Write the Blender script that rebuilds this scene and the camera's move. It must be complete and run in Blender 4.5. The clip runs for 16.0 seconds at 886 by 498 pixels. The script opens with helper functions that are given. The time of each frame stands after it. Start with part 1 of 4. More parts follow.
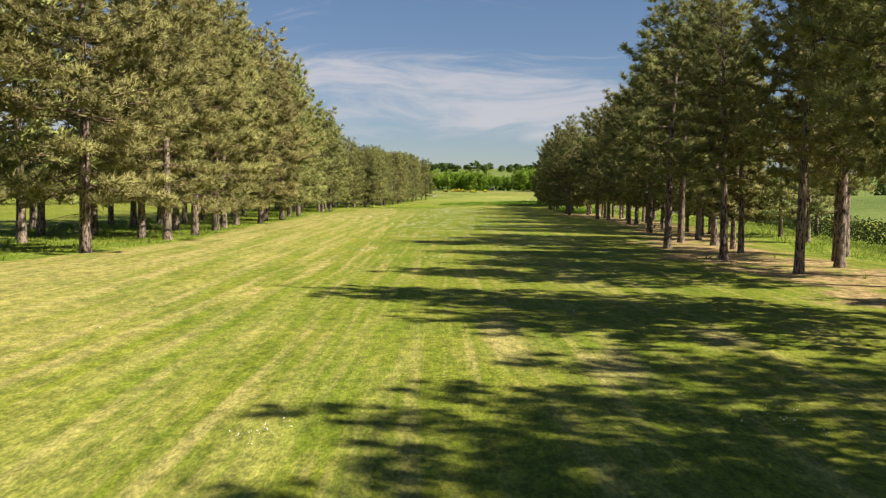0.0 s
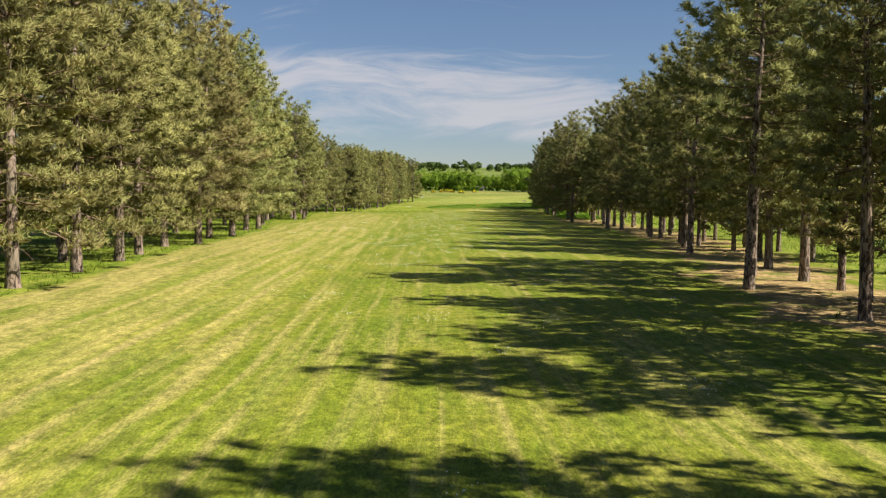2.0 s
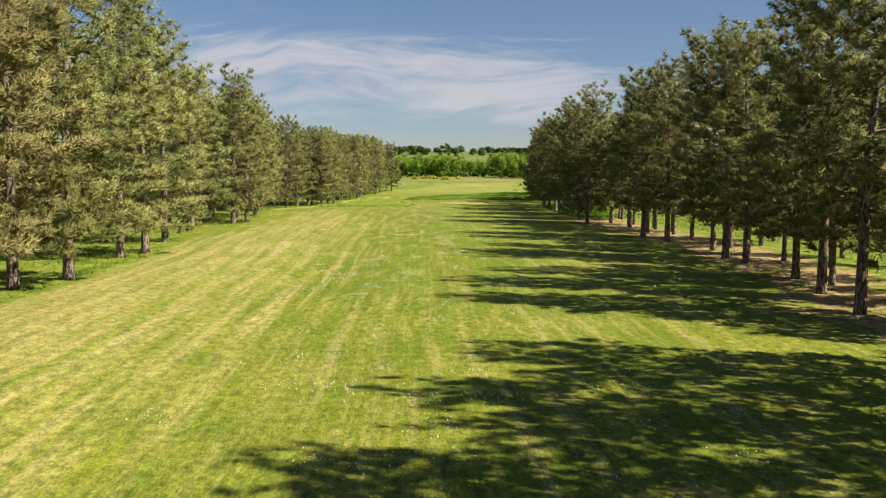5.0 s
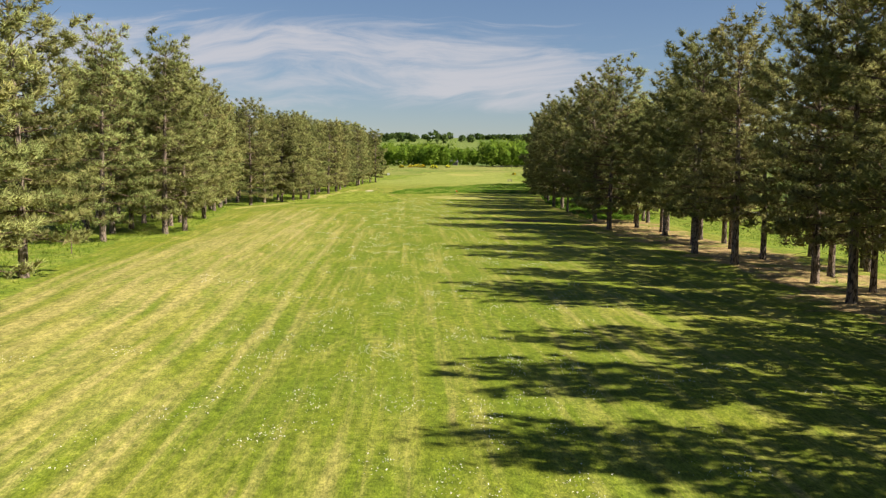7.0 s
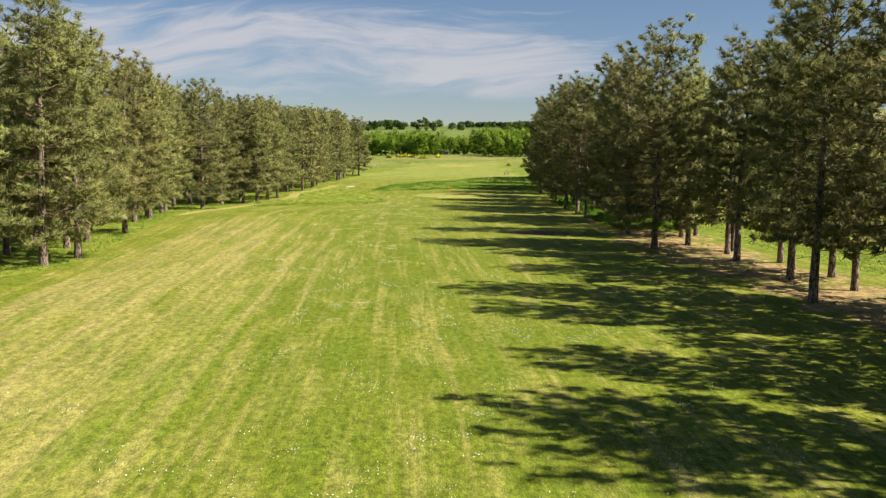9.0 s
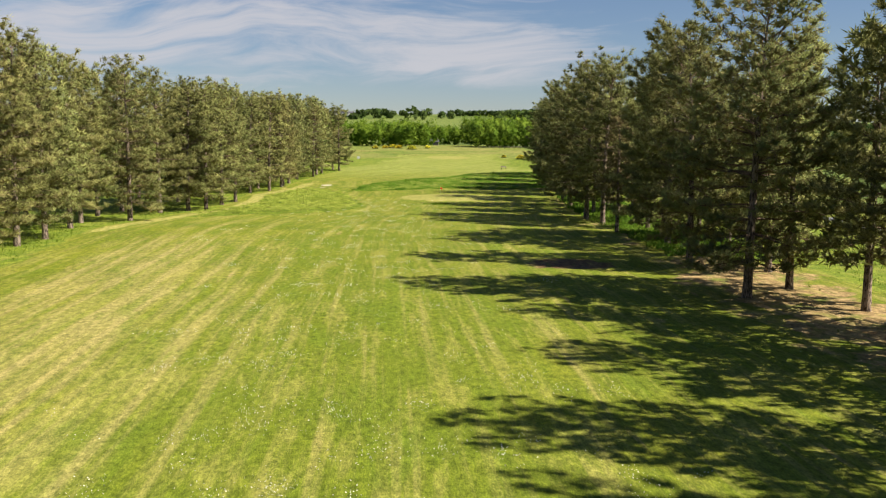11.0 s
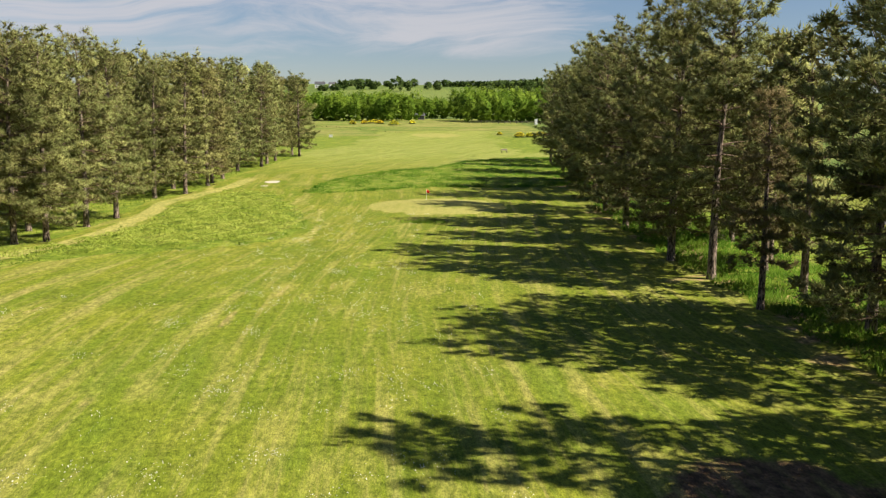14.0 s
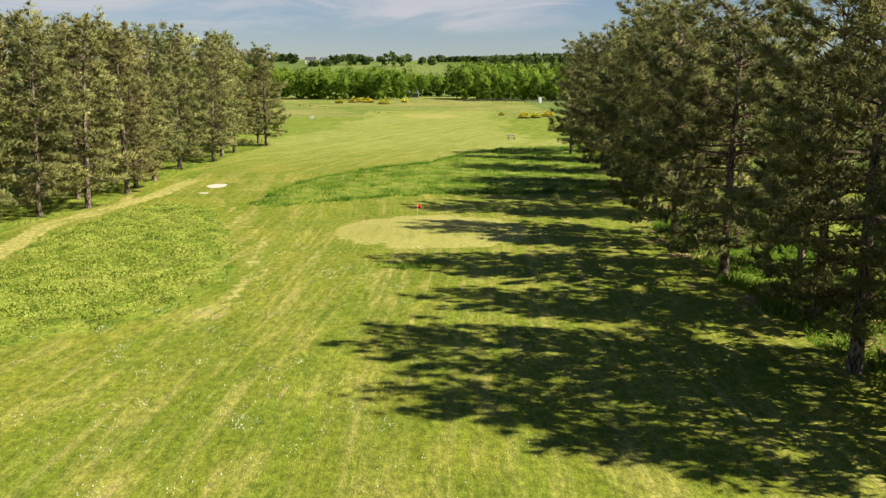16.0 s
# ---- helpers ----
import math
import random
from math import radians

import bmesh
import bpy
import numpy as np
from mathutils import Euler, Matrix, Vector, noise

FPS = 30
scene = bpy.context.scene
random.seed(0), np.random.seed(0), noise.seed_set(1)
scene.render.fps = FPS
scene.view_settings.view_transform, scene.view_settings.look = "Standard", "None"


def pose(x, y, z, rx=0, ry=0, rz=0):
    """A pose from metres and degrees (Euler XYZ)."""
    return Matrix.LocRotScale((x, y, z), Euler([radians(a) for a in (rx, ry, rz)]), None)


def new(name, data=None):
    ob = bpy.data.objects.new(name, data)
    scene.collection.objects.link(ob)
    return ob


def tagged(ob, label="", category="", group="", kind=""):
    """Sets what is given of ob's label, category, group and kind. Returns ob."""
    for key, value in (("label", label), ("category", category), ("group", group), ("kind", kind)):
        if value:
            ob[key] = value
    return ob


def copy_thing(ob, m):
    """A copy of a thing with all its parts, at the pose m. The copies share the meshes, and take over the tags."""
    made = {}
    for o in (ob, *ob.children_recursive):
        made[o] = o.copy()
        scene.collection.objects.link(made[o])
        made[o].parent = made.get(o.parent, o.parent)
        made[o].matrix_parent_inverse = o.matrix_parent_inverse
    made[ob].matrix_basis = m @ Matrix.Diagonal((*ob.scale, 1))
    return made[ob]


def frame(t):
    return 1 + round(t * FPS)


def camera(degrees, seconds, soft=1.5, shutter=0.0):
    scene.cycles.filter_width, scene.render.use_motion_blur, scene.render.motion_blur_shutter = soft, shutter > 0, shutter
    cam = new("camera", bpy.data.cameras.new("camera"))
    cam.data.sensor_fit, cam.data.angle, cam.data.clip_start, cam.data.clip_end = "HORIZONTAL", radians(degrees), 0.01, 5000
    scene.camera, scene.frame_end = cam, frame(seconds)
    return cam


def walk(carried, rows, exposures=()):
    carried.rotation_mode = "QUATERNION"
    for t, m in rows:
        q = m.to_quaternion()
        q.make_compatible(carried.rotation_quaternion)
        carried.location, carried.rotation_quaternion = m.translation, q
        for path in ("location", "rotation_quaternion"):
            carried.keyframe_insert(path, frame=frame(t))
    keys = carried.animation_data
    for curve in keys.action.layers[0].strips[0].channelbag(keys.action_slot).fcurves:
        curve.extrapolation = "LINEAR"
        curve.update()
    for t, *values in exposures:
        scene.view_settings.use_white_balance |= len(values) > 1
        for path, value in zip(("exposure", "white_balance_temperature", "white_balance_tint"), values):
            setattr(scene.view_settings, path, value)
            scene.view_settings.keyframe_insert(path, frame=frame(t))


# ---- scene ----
cam = camera(51.9, 16.0, soft=1.3)
METRES, EYE, TILT, LEAN, TURN = 217.4, 3.84, 0.0, 0.0, 0.0
ROWS = [
    (0.0, 0.0, 0.0, 0.0, 0.03, -3.35, -0.57),
    (0.5, -0.0003, 0.0222, 0.0012, -0.14, -3.37, -0.58),
    (1.0, -0.0005, 0.0451, 0.0025, -0.31, -3.38, -0.59),
    (1.5, -0.0007, 0.069, 0.0038, -0.55, -3.41, -0.57),
    (2.0, -0.0007, 0.094, 0.0051, -0.76, -3.42, -0.56),
    (2.5, -0.0007, 0.1197, 0.0064, -0.96, -3.47, -0.58),
    (3.0, -0.0005, 0.1461, 0.0077, -1.15, -3.6, -0.59),
    (3.5, -0.0004, 0.1729, 0.0088, -1.35, -3.8, -0.59),
    (4.0, -0.0001, 0.2003, 0.0101, -1.54, -4.01, -0.57),
    (6.5, 0.0033, 0.3443, 0.0168, -2.44, -5.07, -0.52),
    (7.0, 0.0042, 0.375, 0.018, -2.63, -5.27, -0.5),
    (7.5, 0.0052, 0.4061, 0.0192, -2.79, -5.48, -0.49),
    (8.0, 0.0063, 0.4376, 0.0205, -2.96, -5.68, -0.48),
    (8.5, 0.0074, 0.4696, 0.0217, -3.12, -5.86, -0.46),
    (9.0, 0.0086, 0.502, 0.023, -3.3, -6.04, -0.44),
    (11.5, 0.0171, 0.6657, 0.0285, -4.13, -7.02, -0.43),
    (12.0, 0.0194, 0.7012, 0.0297, -4.29, -7.35, -0.41),
    (12.5, 0.0218, 0.7366, 0.0308, -4.43, -7.64, -0.41),
    (13.0, 0.0244, 0.7743, 0.0318, -4.57, -7.94, -0.38),
    (13.5, 0.027, 0.8126, 0.0327, -4.7, -8.24, -0.36),
    (14.0, 0.0299, 0.8517, 0.0338, -4.82, -8.53, -0.35),
    (14.5, 0.0328, 0.8909, 0.0348, -4.94, -8.77, -0.32),
    (15.0, 0.0357, 0.9285, 0.0358, -5.05, -9.06, -0.32),
    (15.5, 0.0386, 0.9644, 0.0368, -5.13, -9.51, -0.26),
    (16.0, 0.0412, 0.998, 0.037, -5.15, -10.02, -0.23),
]
walk(cam, [(t, pose(0, 0, EYE, TILT, LEAN, TURN) @ pose(METRES * x, METRES * y, METRES * z, 90 + pitch, roll, yaw)) for t, x, y, z, yaw, pitch, roll in ROWS], exposures=((0.0, 1.1), (16.0, 1.1)))

# ---- world, sun ----
SUN_ELEV = 43.0
SUN_TO = Vector((0.95 * math.cos(radians(SUN_ELEV)), -0.312 * math.cos(radians(SUN_ELEV)), math.sin(radians(SUN_ELEV))))

world = bpy.data.worlds.new("sky")
scene.world = world
world.use_nodes = True
wn, wl = world.node_tree.nodes, world.node_tree.links
wn.clear()


def wnode(kind, **inputs):
    n = wn.new(kind)
    for key, value in inputs.items():
        n.inputs[key.replace("_", " ")].default_value = value
    return n


def wmath(op, a, b=None, clamp=False):
    n = wn.new("ShaderNodeMath")
    n.operation, n.use_clamp = op, clamp
    for i, v in enumerate((a, b)):
        if v is None:
            continue
        if isinstance(v, (int, float)):
            n.inputs[i].default_value = v
        else:
            wl.new(v, n.inputs[i])
    return n.outputs[0]


sky = wn.new("ShaderNodeTexSky")
sky.sky_type = "NISHITA"
sky.sun_disc = False
sky.sun_elevation = radians(SUN_ELEV)
sky.sun_rotation = math.atan2(SUN_TO.x, SUN_TO.y)
sky.altitude, sky.air_density, sky.dust_density, sky.ozone_density = 100, 1.0, 0.15, 4.0
# thin cirrus, long streaks low over the horizon and a few wisps higher up
coord = wn.new("ShaderNodeTexCoord")
split = wn.new("ShaderNodeSeparateXYZ")
wl.new(coord.outputs["Generated"], split.inputs[0])
azim = wmath("ARCTAN2", split.outputs[0], split.outputs[1])
elev = wmath("ARCSINE", split.outputs[2])
warp = wnode("ShaderNodeTexNoise", Scale=3.0, Detail=3.0)
wl.new(coord.outputs["Generated"], warp.inputs["Vector"])
elev_w = wmath("ADD", elev, wmath("MULTIPLY", wmath("SUBTRACT", warp.outputs["Fac"], 0.5), 0.10))
flat = wn.new("ShaderNodeCombineXYZ")
wl.new(wmath("MULTIPLY", azim, 3.6), flat.inputs[0])
wl.new(wmath("MULTIPLY", elev_w, 34.0), flat.inputs[1])
flat.inputs[2].default_value = 4.3
streak = wnode("ShaderNodeTexNoise", Scale=1.0, Detail=8.0, Roughness=0.64, Distortion=0.8)
wl.new(flat.outputs[0], streak.inputs["Vector"])


def wstep(v, a, b):
    k = wn.new("ShaderNodeMapRange")
    k.interpolation_type = "SMOOTHSTEP"
    k.inputs["From Min"].default_value, k.inputs["From Max"].default_value = a, b
    wl.new(v, k.inputs["Value"])
    return k.outputs[0]


fade = wstep(azim, 0.34, 0.1)
band = wmath("MULTIPLY", wmath("MULTIPLY", wstep(elev, 0.035, 0.075), wstep(elev, 0.17, 0.115)), fade)
# the rise above 0.25 adds unseen cloud overhead, to lift the shade
level = wmath("ADD", streak.outputs["Fac"], wmath("SUBTRACT", wmath("ADD", wmath("MULTIPLY", band, 0.35), wmath("MULTIPLY", wstep(elev, 0.25, 0.6), 0.05)), 0.1))
cover = wn.new("ShaderNodeMapRange")
cover.interpolation_type = "SMOOTHSTEP"
cover.inputs["From Min"].default_value, cover.inputs["From Max"].default_value = 0.5, 0.84
cover.inputs["To Max"].default_value = 0.8
wl.new(level, cover.inputs["Value"])
mix = wn.new("ShaderNodeMix")
mix.data_type = "RGBA"
wl.new(cover.outputs[0], mix.inputs["Factor"])
tint = wn.new("ShaderNodeMix")
tint.data_type, tint.blend_type = "RGBA", "MULTIPLY"
tint.inputs["Factor"].default_value = 1.0
tint.inputs[7].default_value = (0.84, 0.82, 0.88, 1)
wl.new(sky.outputs[0], tint.inputs[6])
wl.new(tint.outputs[2], mix.inputs[6])
mix.inputs[7].default_value = (6.5, 6.35, 6.7, 1)
back = wnode("ShaderNodeBackground", Strength=0.045)
wl.new(mix.outputs[2], back.inputs["Color"])
wl.new(back.outputs[0], wn.new("ShaderNodeOutputWorld").inputs["Surface"])

sun = new("sun", bpy.data.lights.new("sun", "SUN"))
sun.data.energy, sun.data.angle, sun.data.color = 5.0, radians(0.53), (1.0, 0.905, 0.77)
sun.rotation_euler = SUN_TO.to_track_quat("Z", "Y").to_euler()


# ---- materials ----
class Mat:
    """A node material with short ways to wire it."""

    def __init__(self, name, rough=0.8, spec=0.2):
        self.m = bpy.data.materials.new(name)
        self.m.use_nodes = True
        self.n, self.l = self.m.node_tree.nodes, self.m.node_tree.links
        self.b = self.n["Principled BSDF"]
        self.b.inputs["Roughness"].default_value = rough
        self.b.inputs["Specular IOR Level"].default_value = spec
        self.geo = self.n.new("ShaderNodeNewGeometry")

    def put(self, socket, v):
        if isinstance(v, (int, float, tuple)):
            socket.default_value = (*v, 1) if isinstance(v, tuple) and len(v) == 3 and len(socket.default_value) == 4 else v
        else:
            self.l.new(v, socket)

    def math(self, op, a, b=0.0, c=0.0, clamp=False):
        k = self.n.new("ShaderNodeMath")
        k.operation, k.use_clamp = op, clamp
        self.put(k.inputs[0], a), self.put(k.inputs[1], b), self.put(k.inputs[2], c)
        return k.outputs[0]

    def scaled(self, vector, s):
        k = self.n.new("ShaderNodeVectorMath")
        k.operation = "MULTIPLY"
        self.put(k.inputs[0], vector)
        k.inputs[1].default_value = s
        return k.outputs[0]

    def noise(self, scale, detail=4.0, rough=0.55, vector=None, stretch=None, distortion=0.0):
        v = vector or self.geo.outputs["Position"]
        if stretch:
            v = self.scaled(v, stretch)
        k = self.n.new("ShaderNodeTexNoise")
        self.l.new(v, k.inputs["Vector"])
        k.inputs["Scale"].default_value, k.inputs["Detail"].default_value = scale, detail
        k.inputs["Roughness"].default_value, k.inputs["Distortion"].default_value = rough, distortion
        return k.outputs["Fac"]

    def step(self, v, a, b, lo=0.0, hi=1.0):
        k = self.n.new("ShaderNodeMapRange")
        k.interpolation_type = "SMOOTHSTEP"
        self.put(k.inputs["Value"], v)
        for key, x in (("From Min", a), ("From Max", b), ("To Min", lo), ("To Max", hi)):
            k.inputs[key].default_value = x
        return k.outputs[0]

    def mix(self, f, a, b, blend="MIX"):
        k = self.n.new("ShaderNodeMix")
        k.data_type, k.blend_type = "RGBA", blend
        self.put(k.inputs[0], f), self.put(k.inputs[6], a), self.put(k.inputs[7], b)
        return k.outputs[2]

    def attr(self, name):
        k = self.n.new("ShaderNodeAttribute")
        k.attribute_name = name
        return k.outputs["Fac"]

    def color(self, v):
        self.put(self.b.inputs["Base Color"], v)
        return self

    def bump(self, height, strength=0.5, distance=0.05):
        k = self.n.new("ShaderNodeBump")
        k.inputs["Strength"].default_value, k.inputs["Distance"].default_value = strength, distance
        self.l.new(height, k.inputs["Height"])
        self.l.new(k.outputs[0], self.b.inputs["Normal"])
        return self


def leaf_material(name, dark, light, dry=None, translucent=0.3, patch=0.35):
    """Leaves or needles: colour by clump, by leaf and by tree, with some light let through."""
    m = Mat(name, 0.8, 0.08)
    info = m.n.new("ShaderNodeObjectInfo")
    c = m.mix(m.step(m.noise(patch, 3.0), 0.35, 0.65), dark, light)
    c = m.mix(m.math("MULTIPLY", m.geo.outputs["Random Per Island"], 0.12), c, light)
    if dry:
        c = m.mix(m.step(m.noise(patch * 1.6, 4.0, 0.6, stretch=(1, 1, 1.6)), 0.56, 0.74, 0, 0.45), c, dry)
    hsv = m.n.new("ShaderNodeHueSaturation")
    m.l.new(c, hsv.inputs["Color"])
    m.l.new(m.math("MULTIPLY_ADD", info.outputs["Random"], 0.42, 0.74), hsv.inputs["Value"])
    m.l.new(m.math("MULTIPLY_ADD", m.math("FRACT", m.math("MULTIPLY", info.outputs["Random"], 7.0)), 0.04, 0.488), hsv.inputs["Hue"])
    m.color(hsv.outputs[0])
    thin = m.n.new("ShaderNodeBsdfTranslucent")
    m.l.new(hsv.outputs[0], thin.inputs["Color"])
    both = m.n.new("ShaderNodeMixShader")
    both.inputs[0].default_value = translucent
    m.l.new(m.b.outputs[0], both.inputs[1]), m.l.new(thin.outputs[0], both.inputs[2])
    m.l.new(both.outputs[0], m.n["Material Output"].inputs["Surface"])
    return m.m


def bark_material(name, dark, light, scale=3.0):
    m = Mat(name, 0.9, 0.15)
    plates = m.noise(scale, 5.0, 0.65, stretch=(1.6, 1.6, 0.45), distortion=0.6)
    c = m.mix(m.step(plates, 0.43, 0.57), dark, light)
    c = m.mix(m.step(m.noise(0.7, 2.0), 0.5, 0.75, 0, 0.5), c, (0.12, 0.115, 0.08))
    m.color(c).bump(plates, 0.9, 0.05)
    return m.m


NEEDLES = leaf_material("pine_needles", (0.19, 0.21, 0.066), (0.37, 0.37, 0.128), (0.26, 0.2, 0.1), 0.36)
NEEDLES_PALE = leaf_material("pine_needles_pale", (0.235, 0.225, 0.085), (0.4, 0.38, 0.145), (0.3, 0.235, 0.125), 0.36)
NEEDLES_FRESH = leaf_material("pine_needles_green", (0.18, 0.198, 0.064), (0.39, 0.375, 0.137), (0.26, 0.19, 0.1), 0.36)
NEEDLES_DRY = leaf_material("pine_needles_browned", (0.19, 0.145, 0.07), (0.34, 0.235, 0.125), (0.36, 0.2, 0.115))
# darker than the needles: the shade inside a crown put into its colour
CORE_SHADE = leaf_material("core_shade", (0.15, 0.145, 0.055), (0.24, 0.215, 0.085), None, 0.25)
TWIGS = leaf_material("dead_twigs", (0.07, 0.045, 0.03), (0.15, 0.1, 0.065), None, 0.05)
BARK = bark_material("pine_bark", (0.045, 0.034, 0.027), (0.28, 0.215, 0.17), 6.0)
LIMB = bark_material("pine_limb_bark", (0.08, 0.055, 0.04), (0.19, 0.13, 0.09), 6.0)
BROADLEAF = leaf_material("broad_leaves", (0.12, 0.175, 0.017), (0.26, 0.31, 0.036), None, 0.42, 0.12)
FAR_LEAF = leaf_material("far_leaves", (0.06, 0.1, 0.024), (0.115, 0.16, 0.042), None, 0.3, 0.05)
SAPLING_LEAF = leaf_material("young_leaves", (0.15, 0.2, 0.03), (0.26, 0.3, 0.05), None, 0.4, 2.0)
HEDGE_LEAF = leaf_material("hedge_leaves", (0.03, 0.042, 0.012), (0.07, 0.082, 0.024), None, 0.2, 0.6)
GRASS_TALL = leaf_material("tall_grass", (0.11, 0.175, 0.015), (0.22, 0.28, 0.034), (0.22, 0.21, 0.07), 0.4, 0.4)
STRIP_GRASS = leaf_material("rank_grass", (0.105, 0.2, 0.017), (0.22, 0.32, 0.034), (0.2, 0.22, 0.05), 0.4, 0.25)
FERN = leaf_material("bracken", (0.28, 0.37, 0.05), (0.46, 0.52, 0.105), (0.38, 0.37, 0.13), 0.42, 0.5)
GORSE_LEAF = leaf_material("gorse_leaves", (0.05, 0.07, 0.02), (0.09, 0.1, 0.03), None, 0.2, 1.0)
GORSE_BLOOM = leaf_material("gorse_flowers", (0.66, 0.5, 0.02), (0.82, 0.68, 0.05), None, 0.2, 1.0)
PETAL = leaf_material("daisy_petals", (0.75, 0.75, 0.68), (0.85, 0.85, 0.8), None, 0.3, 3.0)


def plain(name, c, rough=0.6, spec=0.3, vary=0.25, scale=3.0, metal=0.0):
    m = Mat(name, rough, spec)
    n = m.noise(scale, 5.0, 0.6)
    m.color(m.mix(m.math("MULTIPLY", n, vary * 2), c, tuple(k * 0.55 for k in c))).bump(n, 0.2, 0.01)
    m.b.inputs["Metallic"].default_value = metal
    return m.m


SAND = plain("pale_sand", (0.5, 0.46, 0.36), 0.95, 0.1, 0.2, 2.0)
RED = plain("red_cloth", (0.65, 0.04, 0.02), 0.8, 0.1)
WHITE = plain("white_paint", (0.8, 0.8, 0.78), 0.5, 0.4, 0.1)
ROOF = plain("slate_roof", (0.08, 0.08, 0.09), 0.6, 0.3)
GLASS = plain("dark_window", (0.03, 0.035, 0.04), 0.1, 0.6)
WOOD = plain("weathered_wood", (0.22, 0.19, 0.16), 0.85, 0.15)

# ground: mown fairway, rough, needle litter, dry path, putting green, fields far off
g = Mat("ground_turf", 0.9, 0.1)
pos = g.geo.outputs["Position"]
flow = g.n.new("ShaderNodeCombineXYZ")
split_pos = g.n.new("ShaderNodeSeparateXYZ")
g.l.new(pos, split_pos.inputs[0])
wob = g.math("MULTIPLY", g.math("SUBTRACT", g.noise(0.05, 1.0), 0.5), 0.6)
g.l.new(g.math("ADD", g.attr("lane"), wob), flow.inputs[0])
g.l.new(split_pos.outputs[1], flow.inputs[1])
bent = flow.outputs[0]
streaks = g.noise(1.0, 5.0, 0.62, vector=bent, stretch=(1.5, 0.035, 0.0))
hair = g.noise(1.0, 4.0, 0.65, vector=bent, stretch=(4.2, 0.1, 0.0))
lanes = g.noise(1.0, 2.0, 0.5, vector=bent, stretch=(0.38, 0.012, 0.0))
worn = g.noise(1.0, 4.0, 0.6, vector=bent, stretch=(1.1, 0.13, 0.0))
patches = g.noise(0.16, 5.0, 0.6)
speckle = g.noise(3.4, 6.0, 0.72, stretch=(1.0, 0.5, 1.0))
fine = g.noise(17.0, 3.0, 0.65, stretch=(1.0, 0.4, 1.0))
turf = g.mix(g.step(patches, 0.3, 0.7), (0.106, 0.142, 0.012), (0.168, 0.186, 0.02))
turf = g.mix(g.step(streaks, 0.48, 0.68, 0, 0.52), turf, (0.3, 0.268, 0.088))
turf = g.mix(g.step(hair, 0.5, 0.7, 0, 0.45), turf, (0.265, 0.255, 0.068))
turf = g.mix(g.step(lanes, 0.5, 0.6, 0, 0.35), turf, (0.125, 0.175, 0.014))
dry = g.math("ADD", g.attr("dry"), g.math("MULTIPLY", g.math("SUBTRACT", streaks, 0.5), 1.6))
turf = g.mix(g.step(dry, 0.25, 1.0, 0, 0.8), turf, (0.318, 0.266, 0.108))
bare = g.math("MULTIPLY", g.step(worn, 0.6, 0.74), g.step(patches, 0.42, 0.58))
turf = g.mix(g.math("MULTIPLY", bare, 0.7), turf, (0.36, 0.27, 0.13))
lush = g.math("MULTIPLY", g.attr("lush"), g.step(streaks, 0.68, 0.4, 0.35, 1.0))
turf = g.mix(g.math("MULTIPLY", lush, 0.6), turf, (0.105, 0.145, 0.011))
turf = g.mix(g.math("MULTIPLY", g.attr("smooth"), 0.7), turf, g.mix(g.step(lanes, 0.4, 0.6), (0.2, 0.238, 0.05), (0.258, 0.28, 0.078)))
edge = g.math("MULTIPLY", g.math("SUBTRACT", g.noise(0.9, 5.0, 0.65), 0.5), 0.9)


def mask(name, lo=0.42, hi=0.58):
    return g.step(g.math("ADD", g.attr(name), edge), lo, hi)


rough_c = g.mix(g.step(g.noise(0.5, 5.0, 0.65), 0.35, 0.65), (0.1, 0.15, 0.016), (0.185, 0.225, 0.03))
turf = g.mix(mask("rough"), turf, rough_c)
heath_c = g.mix(g.step(g.noise(0.07, 5.0, 0.65, stretch=(0.6, 1.5, 1)), 0.4, 0.6), (0.115, 0.165, 0.028), (0.215, 0.21, 0.065))
turf = g.mix(mask("heath", 0.3, 0.7), turf, heath_c)
litter_c = g.mix(g.step(g.noise(1.3, 6.0, 0.7), 0.35, 0.65), (0.165, 0.108, 0.052), (0.41, 0.295, 0.155))
litter_c = g.mix(g.step(g.noise(0.35, 4.0, 0.6), 0.52, 0.66, 0, 0.8), litter_c, (0.13, 0.17, 0.03))
loose = g.math("MULTIPLY", g.math("SUBTRACT", g.noise(0.22, 4.0, 0.6), 0.5), 2.2)
strewn = g.math("MULTIPLY", g.step(g.math("ADD", g.attr("litter"), loose), 0.4, 0.62), g.step(g.attr("litter"), 0.04, 0.25))
turf = g.mix(strewn, turf, litter_c)
soil_c = g.mix(g.step(g.noise(1.6, 5.0, 0.65), 0.35, 0.65), (0.085, 0.05, 0.03), (0.17, 0.105, 0.06))
turf = g.mix(mask("soil", 0.35, 0.65), turf, soil_c)
turf = g.mix(mask("path"), turf, g.mix(g.step(speckle, 0.3, 0.7), (0.265, 0.26, 0.07), (0.32, 0.295, 0.1)))
turf = g.mix(mask("green", 0.3, 0.6), turf, g.mix(g.step(patches, 0.3, 0.7), (0.255, 0.25, 0.064), (0.292, 0.278, 0.082)))
field = g.mix(g.step(g.noise(0.006, 2.0), 0.42, 0.55), (0.085, 0.13, 0.03), (0.125, 0.168, 0.045))
turf = g.mix(mask("field"), turf, field)
mottle = g.noise(1.0, 5.0, 0.66, vector=bent, stretch=(0.8, 0.13, 0.0))
turf = g.mix(g.math("MULTIPLY", g.step(mottle, 0.5, 0.66), 0.38), turf, (0.32, 0.29, 0.085))
turf = g.mix(g.math("MULTIPLY", g.step(mottle, 0.48, 0.34), 0.5), turf, (0.105, 0.155, 0.013))
